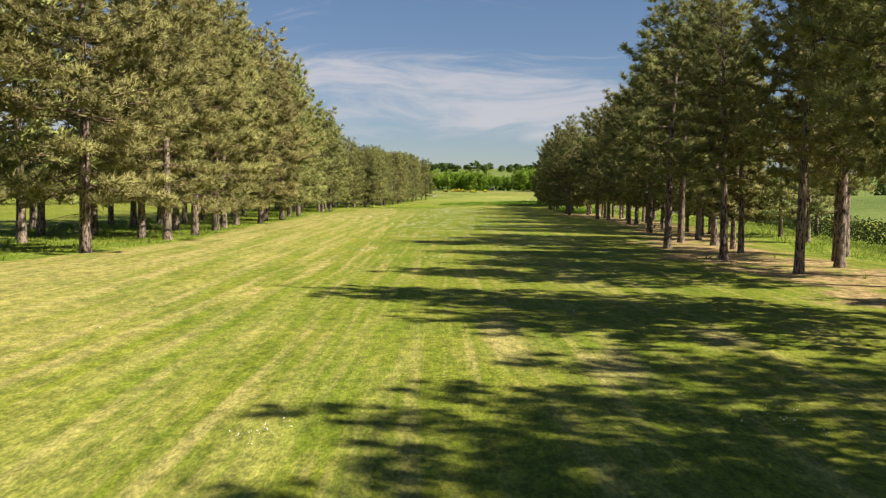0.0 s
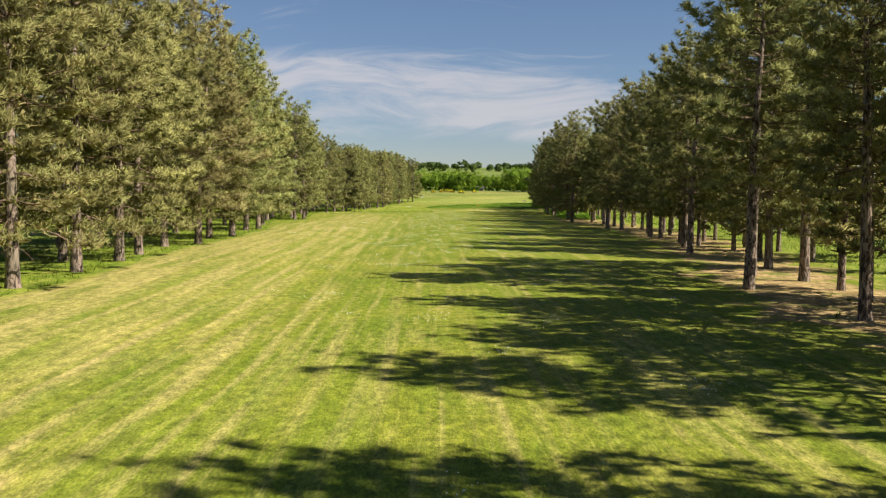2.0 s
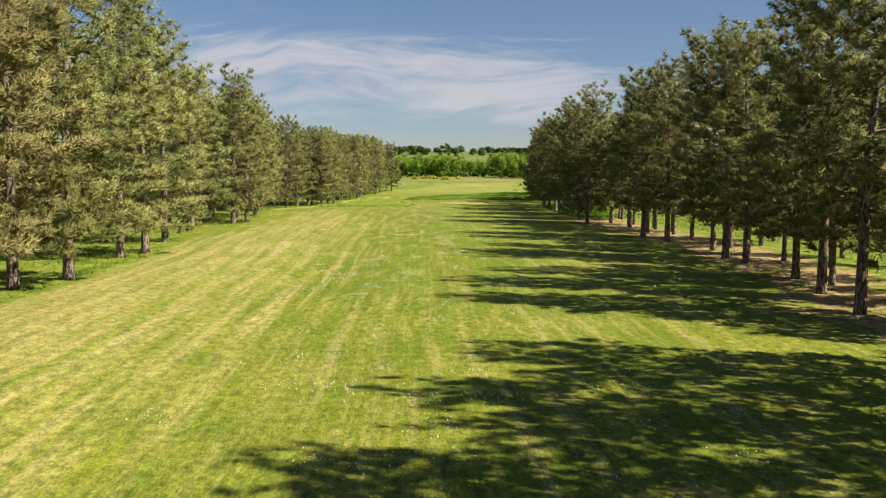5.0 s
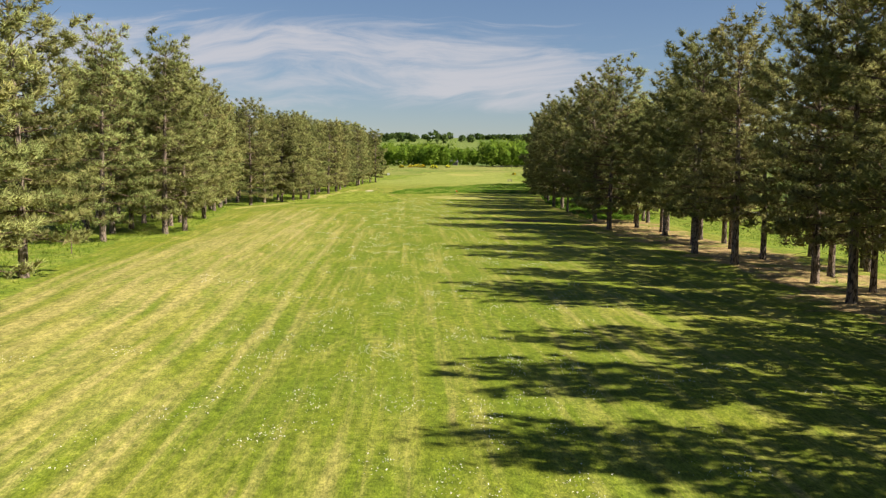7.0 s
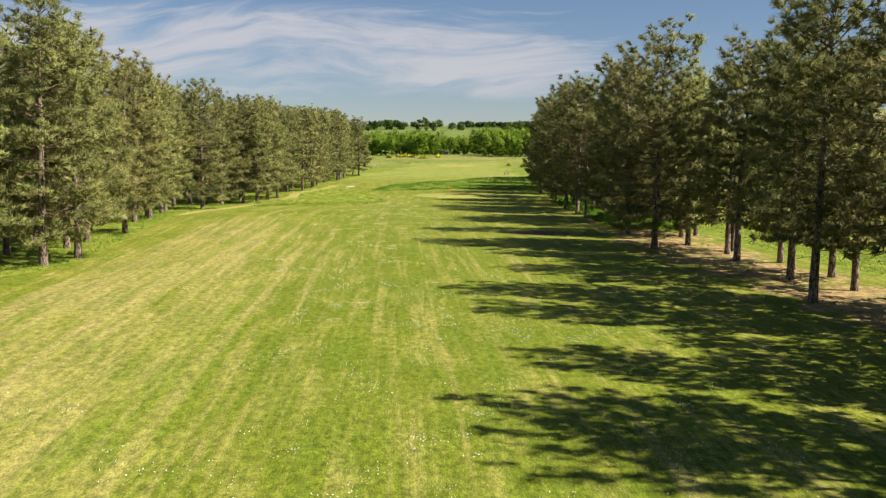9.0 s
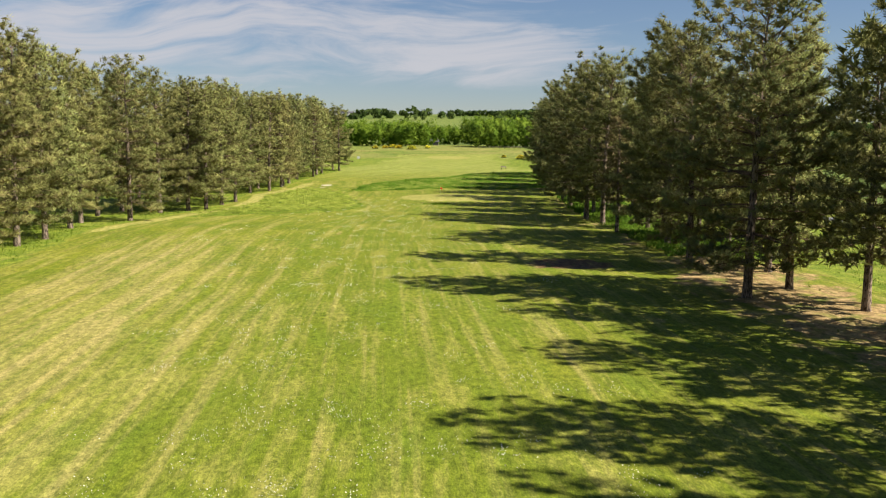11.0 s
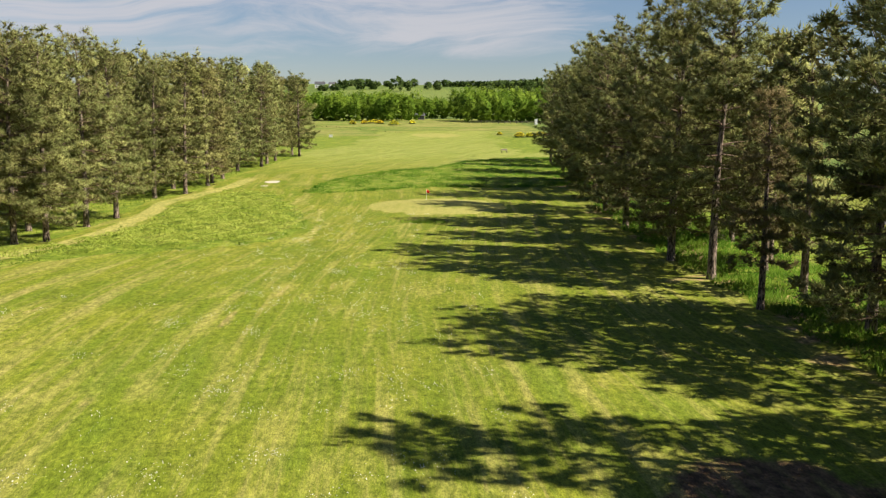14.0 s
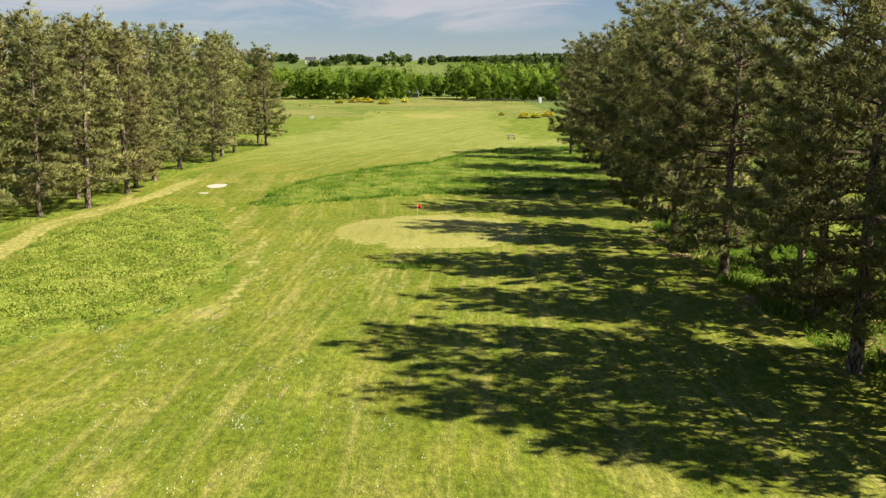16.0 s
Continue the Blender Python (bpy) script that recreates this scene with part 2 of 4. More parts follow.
shade = g.mix(g.step(speckle, 0.25, 0.75), (0.5, 0.54, 0.47), (1.46, 1.42, 1.38))
turf = g.mix(g.math("SUBTRACT", 1.0, g.math("MULTIPLY", g.attr("green"), 0.75)), turf, shade, "MULTIPLY")
turf = g.mix(1.0, turf, g.mix(g.step(fine, 0.25, 0.75), (0.62, 0.66, 0.62), (1.36, 1.33, 1.3)), "MULTIPLY")
g.color(turf).bump(g.math("ADD", speckle, g.math("MULTIPLY", fine, 0.8)), 0.45, 0.07)
TURF = g.m
ASPHALT = plain("asphalt", (0.17, 0.17, 0.175), 0.9, 0.15, 0.25, 0.8)

# ---- plan ----
PROFILE_Y = (-400, 250, 300, 376, 430, 500, 560, 600, 660, 800, 1100, 1500, 1800, 2600, 4500)
PROFILE_Z = (0, 0, 0.4, 2.0, 2.3, 3.0, 6.0, 7.5, 7.5, 9, 17, 44, 56, 48, 42)
# the mown edge on both sides, as y and x
LEFT_Y = (-60, 40, 48, 60, 80, 125, 137, 165, 177, 205, 236, 250, 270, 294, 305, 340, 380, 395)
LEFT_X = (-19, -19, -17.2, -16.4, -17.8, -18.5, -20.5, -24.8, -21.5, -24, -27, -24, -19.6, -19.6, -16.5, -13, -6.5, -9)
RIGHT_Y = (-60, 33, 52, 63, 84, 103, 130, 155, 200, 215, 250, 270, 308, 350, 372)
RIGHT_X = (17, 16, 16, 14.5, 19, 22, 25.5, 27, 26, 28.3, 29.6, 31, 35.5, 39, 41)
PATH_Y = (225, 240, 255, 265, 275, 285, 295, 305, 316, 334)
PATH_X = (-26.5, -25, -20.8, -18, -16.9, -16.6, -17.4, -14.6, -12, -10.8)


def sm(a, b, v):
    t = np.clip((v - a) / (b - a), 0, 1)
    return t * t * (3 - 2 * t)


def ground(x, y):
    """The ground's height."""
    x, y = np.asarray(x, float), np.asarray(y, float)
    w = 8 + 0.03 * np.clip(y, 0, 2000)
    z = sum(np.interp(y + k * w, PROFILE_Y, PROFILE_Z) for k in (-1, -0.5, 0, 0.5, 1)) / 5
    z = z + 0.8 * (1 - sm(-16, -4, x)) * (1 - 0.5 * sm(140, 180, y)) * (1 - sm(220, 280, y))
    z = z + 5.0 * sm(60, 190, x) * (1 - sm(300, 520, y)) + 1.0 * sm(70, 160, -x) * (1 - sm(300, 500, y))
    z = z + 0.05 * np.sin(x * 0.31 + y * 0.17) * np.sin(y * 0.11 - x * 0.07)
    far = sm(750, 1500, y)
    return z + far * (7 * np.sin(x * 0.0042 + 0.6) + 3 * np.sin(x * 0.011 + y * 0.002))


def gz(x, y):
    return float(ground(x, y))


def in_blob(x, y, parts):
    """How far inside a union of ellipses (cx, cy, rx, ry): above 0 within, about 1 per radius."""
    d = np.full(np.shape(x), -9.0)
    for cx, cy, rx, ry in parts:
        d = np.maximum(d, 1 - np.hypot((x - cx) / rx, (y - cy) / ry))
    return d


MOUND = ((-20.5, 249), (-13.5, 257), (-7.5, 258.6), (-2.3, 263), (-0.4, 266.8), (0.8, 275.6), (-0.4, 284), (-1.7, 291.5), (-5.1, 304.2), (-10.4, 308.2), (-13.3, 300.5), (-15.5, 292), (-15.6, 285), (-14.8, 277), (-16.5, 268), (-20.5, 258))


def in_mound(x, y):
    """How far inside the mound's edge, in units of seven metres: above 0 within."""
    x, y = np.asarray(x, float), np.asarray(y, float)
    near, inside = np.full(x.shape, 1e9), np.zeros(x.shape, bool)
    for (ax, ay), (bx, by) in zip(MOUND, MOUND[1:] + MOUND[:1]):
        t = np.clip(((x - ax) * (bx - ax) + (y - ay) * (by - ay)) / ((bx - ax) ** 2 + (by - ay) ** 2), 0, 1)
        near = np.minimum(near, np.hypot(x - ax - t * (bx - ax), y - ay - t * (by - ay)))
        inside ^= ((ay > y) != (by > y)) & (x < (bx - ax) * (y - ay) / (by - ay) + ax)
    return np.where(inside, near, -near) / 7.0


STRIP_X = (-1.6, 0.5, 4.5, 11.4, 18.6, 25, 34, 46)
STRIP_NEAR = (306.5, 304, 307.6, 311.3, 313, 312.5, 315, 319)
STRIP_END = (307.5, 320, 331, 340, 347, 360, 371, 372)


def in_strip(x, y):
    """The strip of long grass behind the putting green: above 0 within."""
    return np.minimum.reduce([(y - np.interp(x, STRIP_X, STRIP_NEAR)) / 10, (np.interp(x, STRIP_X, STRIP_END) - y) / 10, (x + 1.8) / 5])


def in_far_fairway(x, y):
    """The mown ground beyond the strip of long grass: above 0 within."""
    west = np.interp(y, (330, 385, 400, 517), (-40, -12, -3, 14))
    east = np.interp(y, (330, 378, 396, 475, 520), (60, 58, 40, 48, 50))
    wave = 0.1 * np.sin(y * 0.11 + 1) + 0.07 * np.sin(y * 0.27 + x * 0.1)
    return np.minimum.reduce([(x - west) / 20, (east - x) / 20, (523 - y) / 20]) + wave


FAR_GREEN = ((31, 502, 9, 13),)
PUTT = ((14.9, 290.8, 8.0, 7.9),)


def axis(pairs):
    """Grid lines with steps that widen away from the middle: (from, to, step) runs."""
    out = []
    for a, b, s in pairs:
        out += list(np.arange(a, b, s))
    return np.array(out + [pairs[-1][1]])


XS = axis(((-3500, -600, 290), (-600, -120, 24), (-120, -44, 4), (-44, 50, 1.2), (50, 140, 3), (140, 620, 24), (620, 3520, 290)))
YS = axis(((-400, -24, 18.8), (-24, 390, 2.0), (390, 640, 5), (640, 2000, 34), (2000, 4500, 250)))
GX, GY = np.meshgrid(XS, YS)
left_edge = np.interp(GY, LEFT_Y, LEFT_X)
right_edge = np.interp(GY, RIGHT_Y, RIGHT_X)
path_d = np.abs(GX - np.interp(GY, PATH_Y, PATH_X))
end = sm(398, 384, GY)
mound, strip, putt = in_mound(GX, GY), in_strip(GX, GY), in_blob(GX, GY, PUTT)
m_path = (1.0 - sm(0.2, 2.2, path_d)) * sm(222, 236, GY) * sm(338, 322, GY) * 0.8
trod = np.abs(GX - np.interp(GY, (258, 268, 276, 286, 292, 304, 314), (-1.5, 1.6, 2.2, 1.3, 0.2, -3.2, -7.5)))
m_path = np.maximum(m_path, 0.56 * sm(1.7, 0.2, trod) * sm(256, 266, GY) * sm(316, 308, GY))
m_rough = sm(0.5, -0.7, GX - left_edge) * sm(-44, -40, GX) * end
right_in = np.where(GY < 215, 10.5 - 6 * sm(205, 215, GY), 1.2)
m_rough = np.maximum(m_rough, sm(-0.7, 0.6, GX - right_edge - right_in) * sm(380, 368, GY) * sm(58, 50, GX))
m_rough = np.maximum.reduce([m_rough, sm(-0.04, 0.06, mound), sm(-0.04, 0.06, strip)])
far_mown = np.maximum(in_far_fairway(GX, GY), in_blob(GX, GY, FAR_GREEN))
m_rough = np.maximum(m_rough, 0.75 * sm(385, 400, GY) * sm(0.04, -0.06, far_mown) * sm(640, 620, GY))
m_litter = 0.78 * sm(-1.2, 0.8, GX - right_edge) * sm(12, 6, GX - right_edge) * sm(225, 205, GY)
m_litter = np.maximum(m_litter, 0.36 * sm(-4.5, -1, GX - right_edge) * sm(12, 7, GX - right_edge) * sm(345, 330, GY))
m_litter = np.maximum(m_litter, 0.62 * sm(-0.1, 0.4, in_blob(GX, GY, ((11.3, 278.2, 1.7, 1.5),))))
m_soil = 0.85 * sm(-0.05, 0.35, in_blob(GX, GY, ((18.6, 209.4, 4.4, 4.0),)))
m_dry = (0.2 + 0.55 * sm(4, -16, GX + 2.5 * np.sin(GY * 0.03))) * (0.6 * sm(300, 265, GY) + 0.4 * sm(240, 200, GY)) * sm(-22, -18, GX) * 0.9
m_dry = np.maximum(m_dry, 0.3 * sm(-0.6, -0.1, in_blob(GX, GY, ((9, 425, 22, 75), (25, 495, 22, 14)))))
m_dry = m_dry + 0.1 * sm(120, 60, GY) * sm(6, -4, GX)
m_dry = np.maximum(m_dry, 0.85 * sm(-0.2, 0.3, in_blob(GX, GY, ((1.7, 24.2, 1.1, 4.5), (4.2, 20.8, 0.9, 3.0), (7.5, 25, 0.9, 3.0)))))
m_dry = np.maximum(m_dry, 0.3 * sm(-0.5, 0, putt))
m_dry = np.maximum(m_dry, 0.75 * sm(-0.1, 0.2, in_blob(GX, GY, FAR_GREEN)))
m_heath = sm(470, 520, GY) * sm(0.0, -0.1, far_mown) * sm(625, 610, GY) * sm(80, 60, np.abs(GX - 10))
m_field = np.maximum(sm(640, 700, GY), sm(70, 76, GX))
# the mowing lines: they widen with the fairway and swing round the mound towards the putting green
wide_l = np.interp(GY, (0, 60, 125, 165, 236, 260), (17, 17, 18.5, 22.5, 26, 26))
lane = np.where(GX < 0, GX * 18 / wide_l, GX) - 7.5 * sm(228, 305, GY) - 1.2 * sm(60, 240, GY) - 0.4 * np.maximum(GY - 335, 0)
lush = sm(12, 4, np.abs(GX - 1.5)) * sm(80, 115, GY) * (0.45 + 0.55 * sm(225, 170, GY)) * sm(262, 235, GY)
zz = ground(GX, GY)
zz = zz + 0.25 * sm(0, 0.5, putt) + 0.22 * sm(0, 0.3, strip) + 0.15 * sm(0, 0.4, mound)
ny, nx = GX.shape
idx = np.arange(nx * ny).reshape(ny, nx)
quads = np.stack([idx[:-1, :-1], idx[:-1, 1:], idx[1:, 1:], idx[1:, :-1]], -1).reshape(-1, 4)
me = bpy.data.meshes.new("ground")
me.from_pydata(np.stack([GX, GY, zz], -1).reshape(-1, 3).tolist(), [], quads.tolist())
for name, m in (("rough", m_rough), ("litter", m_litter), ("path", m_path), ("green", np.maximum(sm(-0.05, 0.06, putt), sm(-0.05, 0.1, in_blob(GX, GY, FAR_GREEN)))), ("dry", m_dry), ("field", m_field), ("smooth", sm(330, 390, GY)), ("heath", m_heath), ("lane", lane), ("lush", lush), ("soil", m_soil)):
    me.attributes.new(name, "FLOAT", "POINT").data.foreach_set("value", np.ascontiguousarray(m, dtype=np.float32).ravel())
me.polygons.foreach_set("use_smooth", [True] * len(me.polygons))
me.materials.append(TURF)
tagged(new("ground", me), "mown golf fairway turf with dry streaks, rough and needle litter", "ground", kind="structure")


# ---- builders ----
def empty(name, x, y, z, scale=1.0, turn=0.0):
    ob = new(name)
    ob.empty_display_size = 0.3
    ob.matrix_basis = pose(x, y, z, 0, 0, turn) @ Matrix.Diagonal((scale, scale, scale, 1))
    return ob


def mesh_of(name, verts, faces, material, smooth=False):
    me = bpy.data.meshes.new(name)
    me.from_pydata(np.asarray(verts).tolist() if len(verts) else [], [], np.asarray(faces).tolist() if isinstance(faces, np.ndarray) else faces)
    me.materials.append(material)
    if smooth:
        me.polygons.foreach_set("use_smooth", [True] * len(me.polygons))
    return me


def part(name, me, parent, label=""):
    ob = new(name, me)
    ob.parent = parent
    return tagged(ob, label)


def soup(name, tris, material, facing=None, soft=0.6):
    """Loose triangles (n, 3, 3) as one mesh. facing: the way the surface of the whole clump faces, to which the leaves' normals lean."""
    n = len(tris)
    if facing is None:
        return mesh_of(name, tris.reshape(-1, 3), np.arange(3 * n).reshape(n, 3), material)
    own = unit(np.cross(tris[:, 1] - tris[:, 0], tris[:, 2] - tris[:, 0]))
    turned = (own * facing).sum(1) < 0
    tris = tris.copy()
    tris[turned] = tris[turned][:, ::-1]
    own[turned] *= -1
    me = mesh_of(name, tris.reshape(-1, 3), np.arange(3 * n).reshape(n, 3), material, True)
    nor = unit((1 - soft) * own + soft * facing)
    me.normals_split_custom_set_from_vertices(np.repeat(nor, 3, 0).tolist())
    return me


def unit(v):
    return v / np.maximum(np.linalg.norm(v, axis=-1, keepdims=True), 1e-9)


def blades(rng, c, a, n, length, width, spread, flatten=1.0):
    """n pointed blades from each centre c round its axis a."""
    c, a = np.repeat(c, n, 0), np.repeat(a, n, 0)
    k = len(c)
    d = a + spread * rng.normal(size=(k, 3)) * (1, 1, flatten)
    d = unit(d)
    s = unit(np.cross(d, rng.normal(size=(k, 3))))
    ln = length * rng.uniform(0.6, 1.25, (k, 1))
    wd = width * rng.uniform(0.7, 1.3, (k, 1)) * 0.5
    return np.stack([c - s * wd, c + s * wd, c + d * ln], 1)


def leaves(rng, c, size, up=0.6):
    """Broad leaf clumps: two-triangle diamonds, tilted any way, mostly facing up and out."""
    k = len(c)
    d = unit(rng.normal(size=(k, 3)))
    s = unit(np.cross(d, rng.normal(size=(k, 3)) + (0, 0, up)))
    w = size * rng.uniform(0.5, 1.2, (k, 1))
    a, b = c - d * w, c + d * w
    p, q = c - s * w * 0.62, c + s * w * 0.62
    return np.concatenate([np.stack([a, p, q], 1), np.stack([q, p, b], 1)], 0)


def tubes(paths, sides=5):
    """Tapered tubes along paths: each an (n, 3) line and n radii."""
    verts, faces = [], []
    for pts, radii in paths:
        base = len(verts)
        pts = np.asarray(pts, float)
        tang = unit(np.gradient(pts, axis=0))
        ref = np.array((0.31, 0.95, 0.05)) if abs(tang[0][2]) > 0.6 else np.array((0, 0, 1.0))
        for p, t, r in zip(pts, tang, radii):
            u = unit(np.cross(t, ref))
            v = np.cross(t, u)
            for j in range(sides):
                ang = 2 * math.pi * j / sides
                verts.append(p + r * (math.cos(ang) * u + math.sin(ang) * v))
        for i in range(len(pts) - 1):
            for j in range(sides):
                k = base + i * sides
                faces.append((k + j, k + (j + 1) % sides, k + sides + (j + 1) % sides, k + sides + j))
        faces.append(tuple(base + (len(pts) - 1) * sides + j for j in range(sides)))
    return verts, faces


CONE = (0.66, 0.92, 1.0, 0.9, 0.74, 0.54, 0.38, 0.2)
DOME = (0.55, 0.82, 1.0, 0.98, 0.85, 0.64, 0.45, 0.24)
# detail: tufts for each square metre of a limb's fan; needle sprays in a tuft, their length and width; the tuft's radius
NEEDLE_WORK = ((0.8, 1.5, (30, 0.28, 0.036), 0.42), (0.5, 1.1, (20, 0.35, 0.066), 0.5), (0.2, 0.6, (12, 0.55, 0.14), 0.6), (0.0, 0.4, (11, 0.7, 0.24), 0.75))


def tufts(rng, c, axis, n, length, width, radius):
    """Rounded, slightly flat tufts of needle sprays at the centres c, and the way that each spray's surface faces."""
    m = len(c)
    size = np.repeat(radius * rng.uniform(0.65, 1.3, (m, 1)), n, 0)
    c, axis = np.repeat(c, n, 0), np.repeat(axis, n, 0)
    d = unit(rng.normal(size=(m * n, 3)) + 0.55 * axis)
    p = c + d * size * rng.uniform(0.35, 0.95, (m * n, 1)) * (1, 1, 0.62)
    run = unit(0.7 * d + 0.55 * axis + 0.55 * rng.normal(size=d.shape))
    wide = unit(np.cross(run, d + 0.5 * rng.normal(size=d.shape))) * width * 0.5 * rng.uniform(0.7, 1.3, (m * n, 1))
    tip = p + run * length * rng.uniform(0.6, 1.25, (m * n, 1))
    return np.stack([p - wide, p + wide, tip], 1), d


def pine_meshes(seed, height, base, radius, detail, lean, foliage, bare, shape):
    """The meshes of one pine: trunk, limbs, crown of needle tufts on layered fans of shoots, dark light-blocking core,
    brown twigs.
    """
    rng = np.random.default_rng(seed)
    zs = np.concatenate([(-0.25, 0.0, 0.3, 0.8), np.linspace(1.8, height - 0.3, 11)])
    bend = rng.uniform(-1, 1, 4) * lean
    tx = lambda z: bend[0] * (z / height) ** 2 * 2 + 0.1 * bend[1] * np.sin(z * 0.6)
    ty = lambda z: bend[2] * (z / height) ** 2 * 2 + 0.1 * bend[3] * np.sin(z * 0.5 + 1)
    r0 = 0.0142 * height + 0.02
    rad = r0 * (1 - zs / height) ** 0.8 + 0.02 + 0.08 * np.exp(-np.maximum(zs + 0.1, 0) * 3.0)
    trunk = tubes([(np.stack([tx(zs), ty(zs), zs], -1), rad)], 10)
    fine = detail > 0.8
    per, spray, puff = next(w[1:] for w in NEEDLE_WORK if detail > w[0])
    up = np.array((0, 0, 1.0))
    thin = (0.8, 0.98, 1.12) if shape is DOME and detail >= 1.0 else (0.7, 0.9, 1.12) if shape is DOME else (0.85, 0.95, 1.05)
    limbs, cen, axs, core_c, twig_a, twig_b, brown_c, brown_a = [], [], [], [], [], [], [], []
    s = np.linspace(0, 1, 5)[:, None]
    z = base - 0.2
    while z < height - 0.3:
        u = (z - base) / (height - base)
        prof = np.interp(u, (-0.05, 0.03, 0.18, 0.4, 0.62, 0.82, 0.94, 1.0), shape)
        count = rng.integers(5, 8) if u < 0.85 else 5
        turn = rng.uniform(0, 6.28)
        full = rng.uniform(0.82, 1.06)
        for i in range(count):
            if u < 0.8 and rng.random() < 0.1:
                continue
            ang = turn + i * 6.283 / count + rng.normal() * 0.22
            ln = radius * prof * full * rng.uniform(0.72, 1.12)
            rise = np.interp(u, (0, 0.3, 0.7, 1.0), (-0.16, 0.06, 0.42, 1.1)) + rng.normal() * 0.09
            out = np.array((math.cos(ang), math.sin(ang), 0.0))
            side = np.array((-out[1], out[0], 0.0))
            droop = np.interp(u, (0, 0.5, 1), (-0.2, -0.12, 0.0))
            zl = z + rng.normal() * 0.07
            line = np.array((tx(zl), ty(zl), zl)) + out * ln * s + up * ln * (rise * s + droop * s ** 2 + 0.26 * s ** 4)
            line[1:-1] += rng.normal(size=(3, 3)) * 0.04 * ln ** 0.5
            limbs.append((line, (0.016 + 0.011 * ln) * (1 - 0.85 * s[:, 0])))
            # side shoots in a flat fan, each with a tuft at its end
            n = max(3, int(per * np.interp(u, (0, 0.3, 0.55), thin) * (0.5 * ln * ln + 0.9 * ln + 0.6)))
            f = np.clip(0.3 + 0.75 * rng.uniform(0, 1, n) ** 0.7, 0.2, 1.02)
            root = np.stack([np.interp(f, s[:, 0], line[:, k]) for k in range(3)], -1)
            w = rng.uniform(-1, 1, n) * (ln * (0.5 * (1.05 - f)) + 0.3)
            c = root + side * w[:, None] + up * (0.12 * np.abs(w) + rng.normal(size=n) * 0.1)[:, None] + out * (0.35 * np.abs(w))[:, None]
            cen.append(c)
            axs.append(unit(out * 0.5 + side * (0.4 * np.sign(w))[:, None] + up * 0.6 + rng.normal(size=c.shape) * 0.2))
            twig_a.append(root), twig_b.append(c)
            k = max(1, int(0.3 + ln * (0.9 if detail > 0.5 else 0.5) + rng.random()))
            f2 = rng.uniform(0.2, 0.62, k)
            core_c.append(np.stack([np.interp(f2, s[:, 0], line[:, j]) for j in range(3)], -1) + side * (rng.normal(size=(k, 1)) * ln * 0.12))
            if rng.random() < bare:
                k = max(2, int(1 + 1.8 * ln))
                f2 = rng.uniform(0.12, 0.7, k)
                brown_c.append(np.stack([np.interp(f2, s[:, 0], line[:, j]) for j in range(3)], -1) + rng.normal(size=(k, 3)) * 0.2)
                brown_a.append(np.tile(out * 0.4, (k, 1)))
        z += (0.86 if detail > 0.5 else 1.0) * rng.uniform(0.75, 1.3)
    # bare dead stubs under the crown
    for _ in range(9 if detail > 0.6 else 3):
        zl = rng.uniform(base * 0.5, base + 1.5)
        ang, ln = rng.uniform(0, 6.28), rng.uniform(0.5, 2.0)
        out = np.array((math.cos(ang), math.sin(ang), 0.0))
        limbs.append((np.array((tx(zl), ty(zl), zl)) + out * ln * s - up * 0.25 * ln * s ** 2, 0.022 * (1 - 0.7 * s[:, 0])))
    top = np.array((tx(height), ty(height), height - 0.45))
    cen.append(top + rng.normal(size=(5, 3)) * (0.15, 0.15, 0.3))
    axs.append(np.tile((0, 0, 1.0), (5, 1)))
    cen, axs = np.concatenate(cen), np.concatenate(axs)
    crown, ways = tufts(rng, cen, axs, *spray, puff)
    radial = np.stack([cen[:, 0] - tx(cen[:, 2]), cen[:, 1] - ty(cen[:, 2]), 0.3 * radius + 0 * cen[:, 2]], -1)
    facing = unit(0.7 * ways + np.repeat(0.3 * unit(radial) + 0.35 * up, spray[0], 0))
    # dark hearts of the tufts, which block light so that shadows stay solid
    inner = blades(rng, cen - 0.1 * axs, axs, 4, puff * 1.05, puff * 0.55, 1.0, 0.6)
    core = np.concatenate(core_c)
    inner = np.concatenate([inner, blades(rng, core + rng.normal(size=core.shape) * 0.1, np.zeros_like(core), *((5, 0.5, 0.1) if detail > 0.5 else (5, 0.65, 0.2)), 1.0, 0.45)])
    a, b = np.concatenate(twig_a), np.concatenate(twig_b)
    half = unit(np.cross(b - a, rng.normal(size=a.shape))) * (0.014 if fine else 0.022)
    twigs = np.stack([a - half, a + half, b], 1)
    if brown_c:
        twigs = np.concatenate([twigs, blades(rng, np.concatenate(brown_c), np.concatenate(brown_a), 4, 0.5, 0.03 if fine else 0.06, 0.9)])
    return [mesh_of("trunk", *trunk, BARK, True), mesh_of("branchwork", *tubes(limbs, 3), LIMB), soup("crown", crown, foliage, facing, 0.8),
            soup("inner_growth", inner, CORE_SHADE), soup("twig_mass", twigs, TWIGS)]


PINE_PARTS = ("trunk", "branchwork", "crown", "inner_growth", "twig_mass")
PROTO = {}


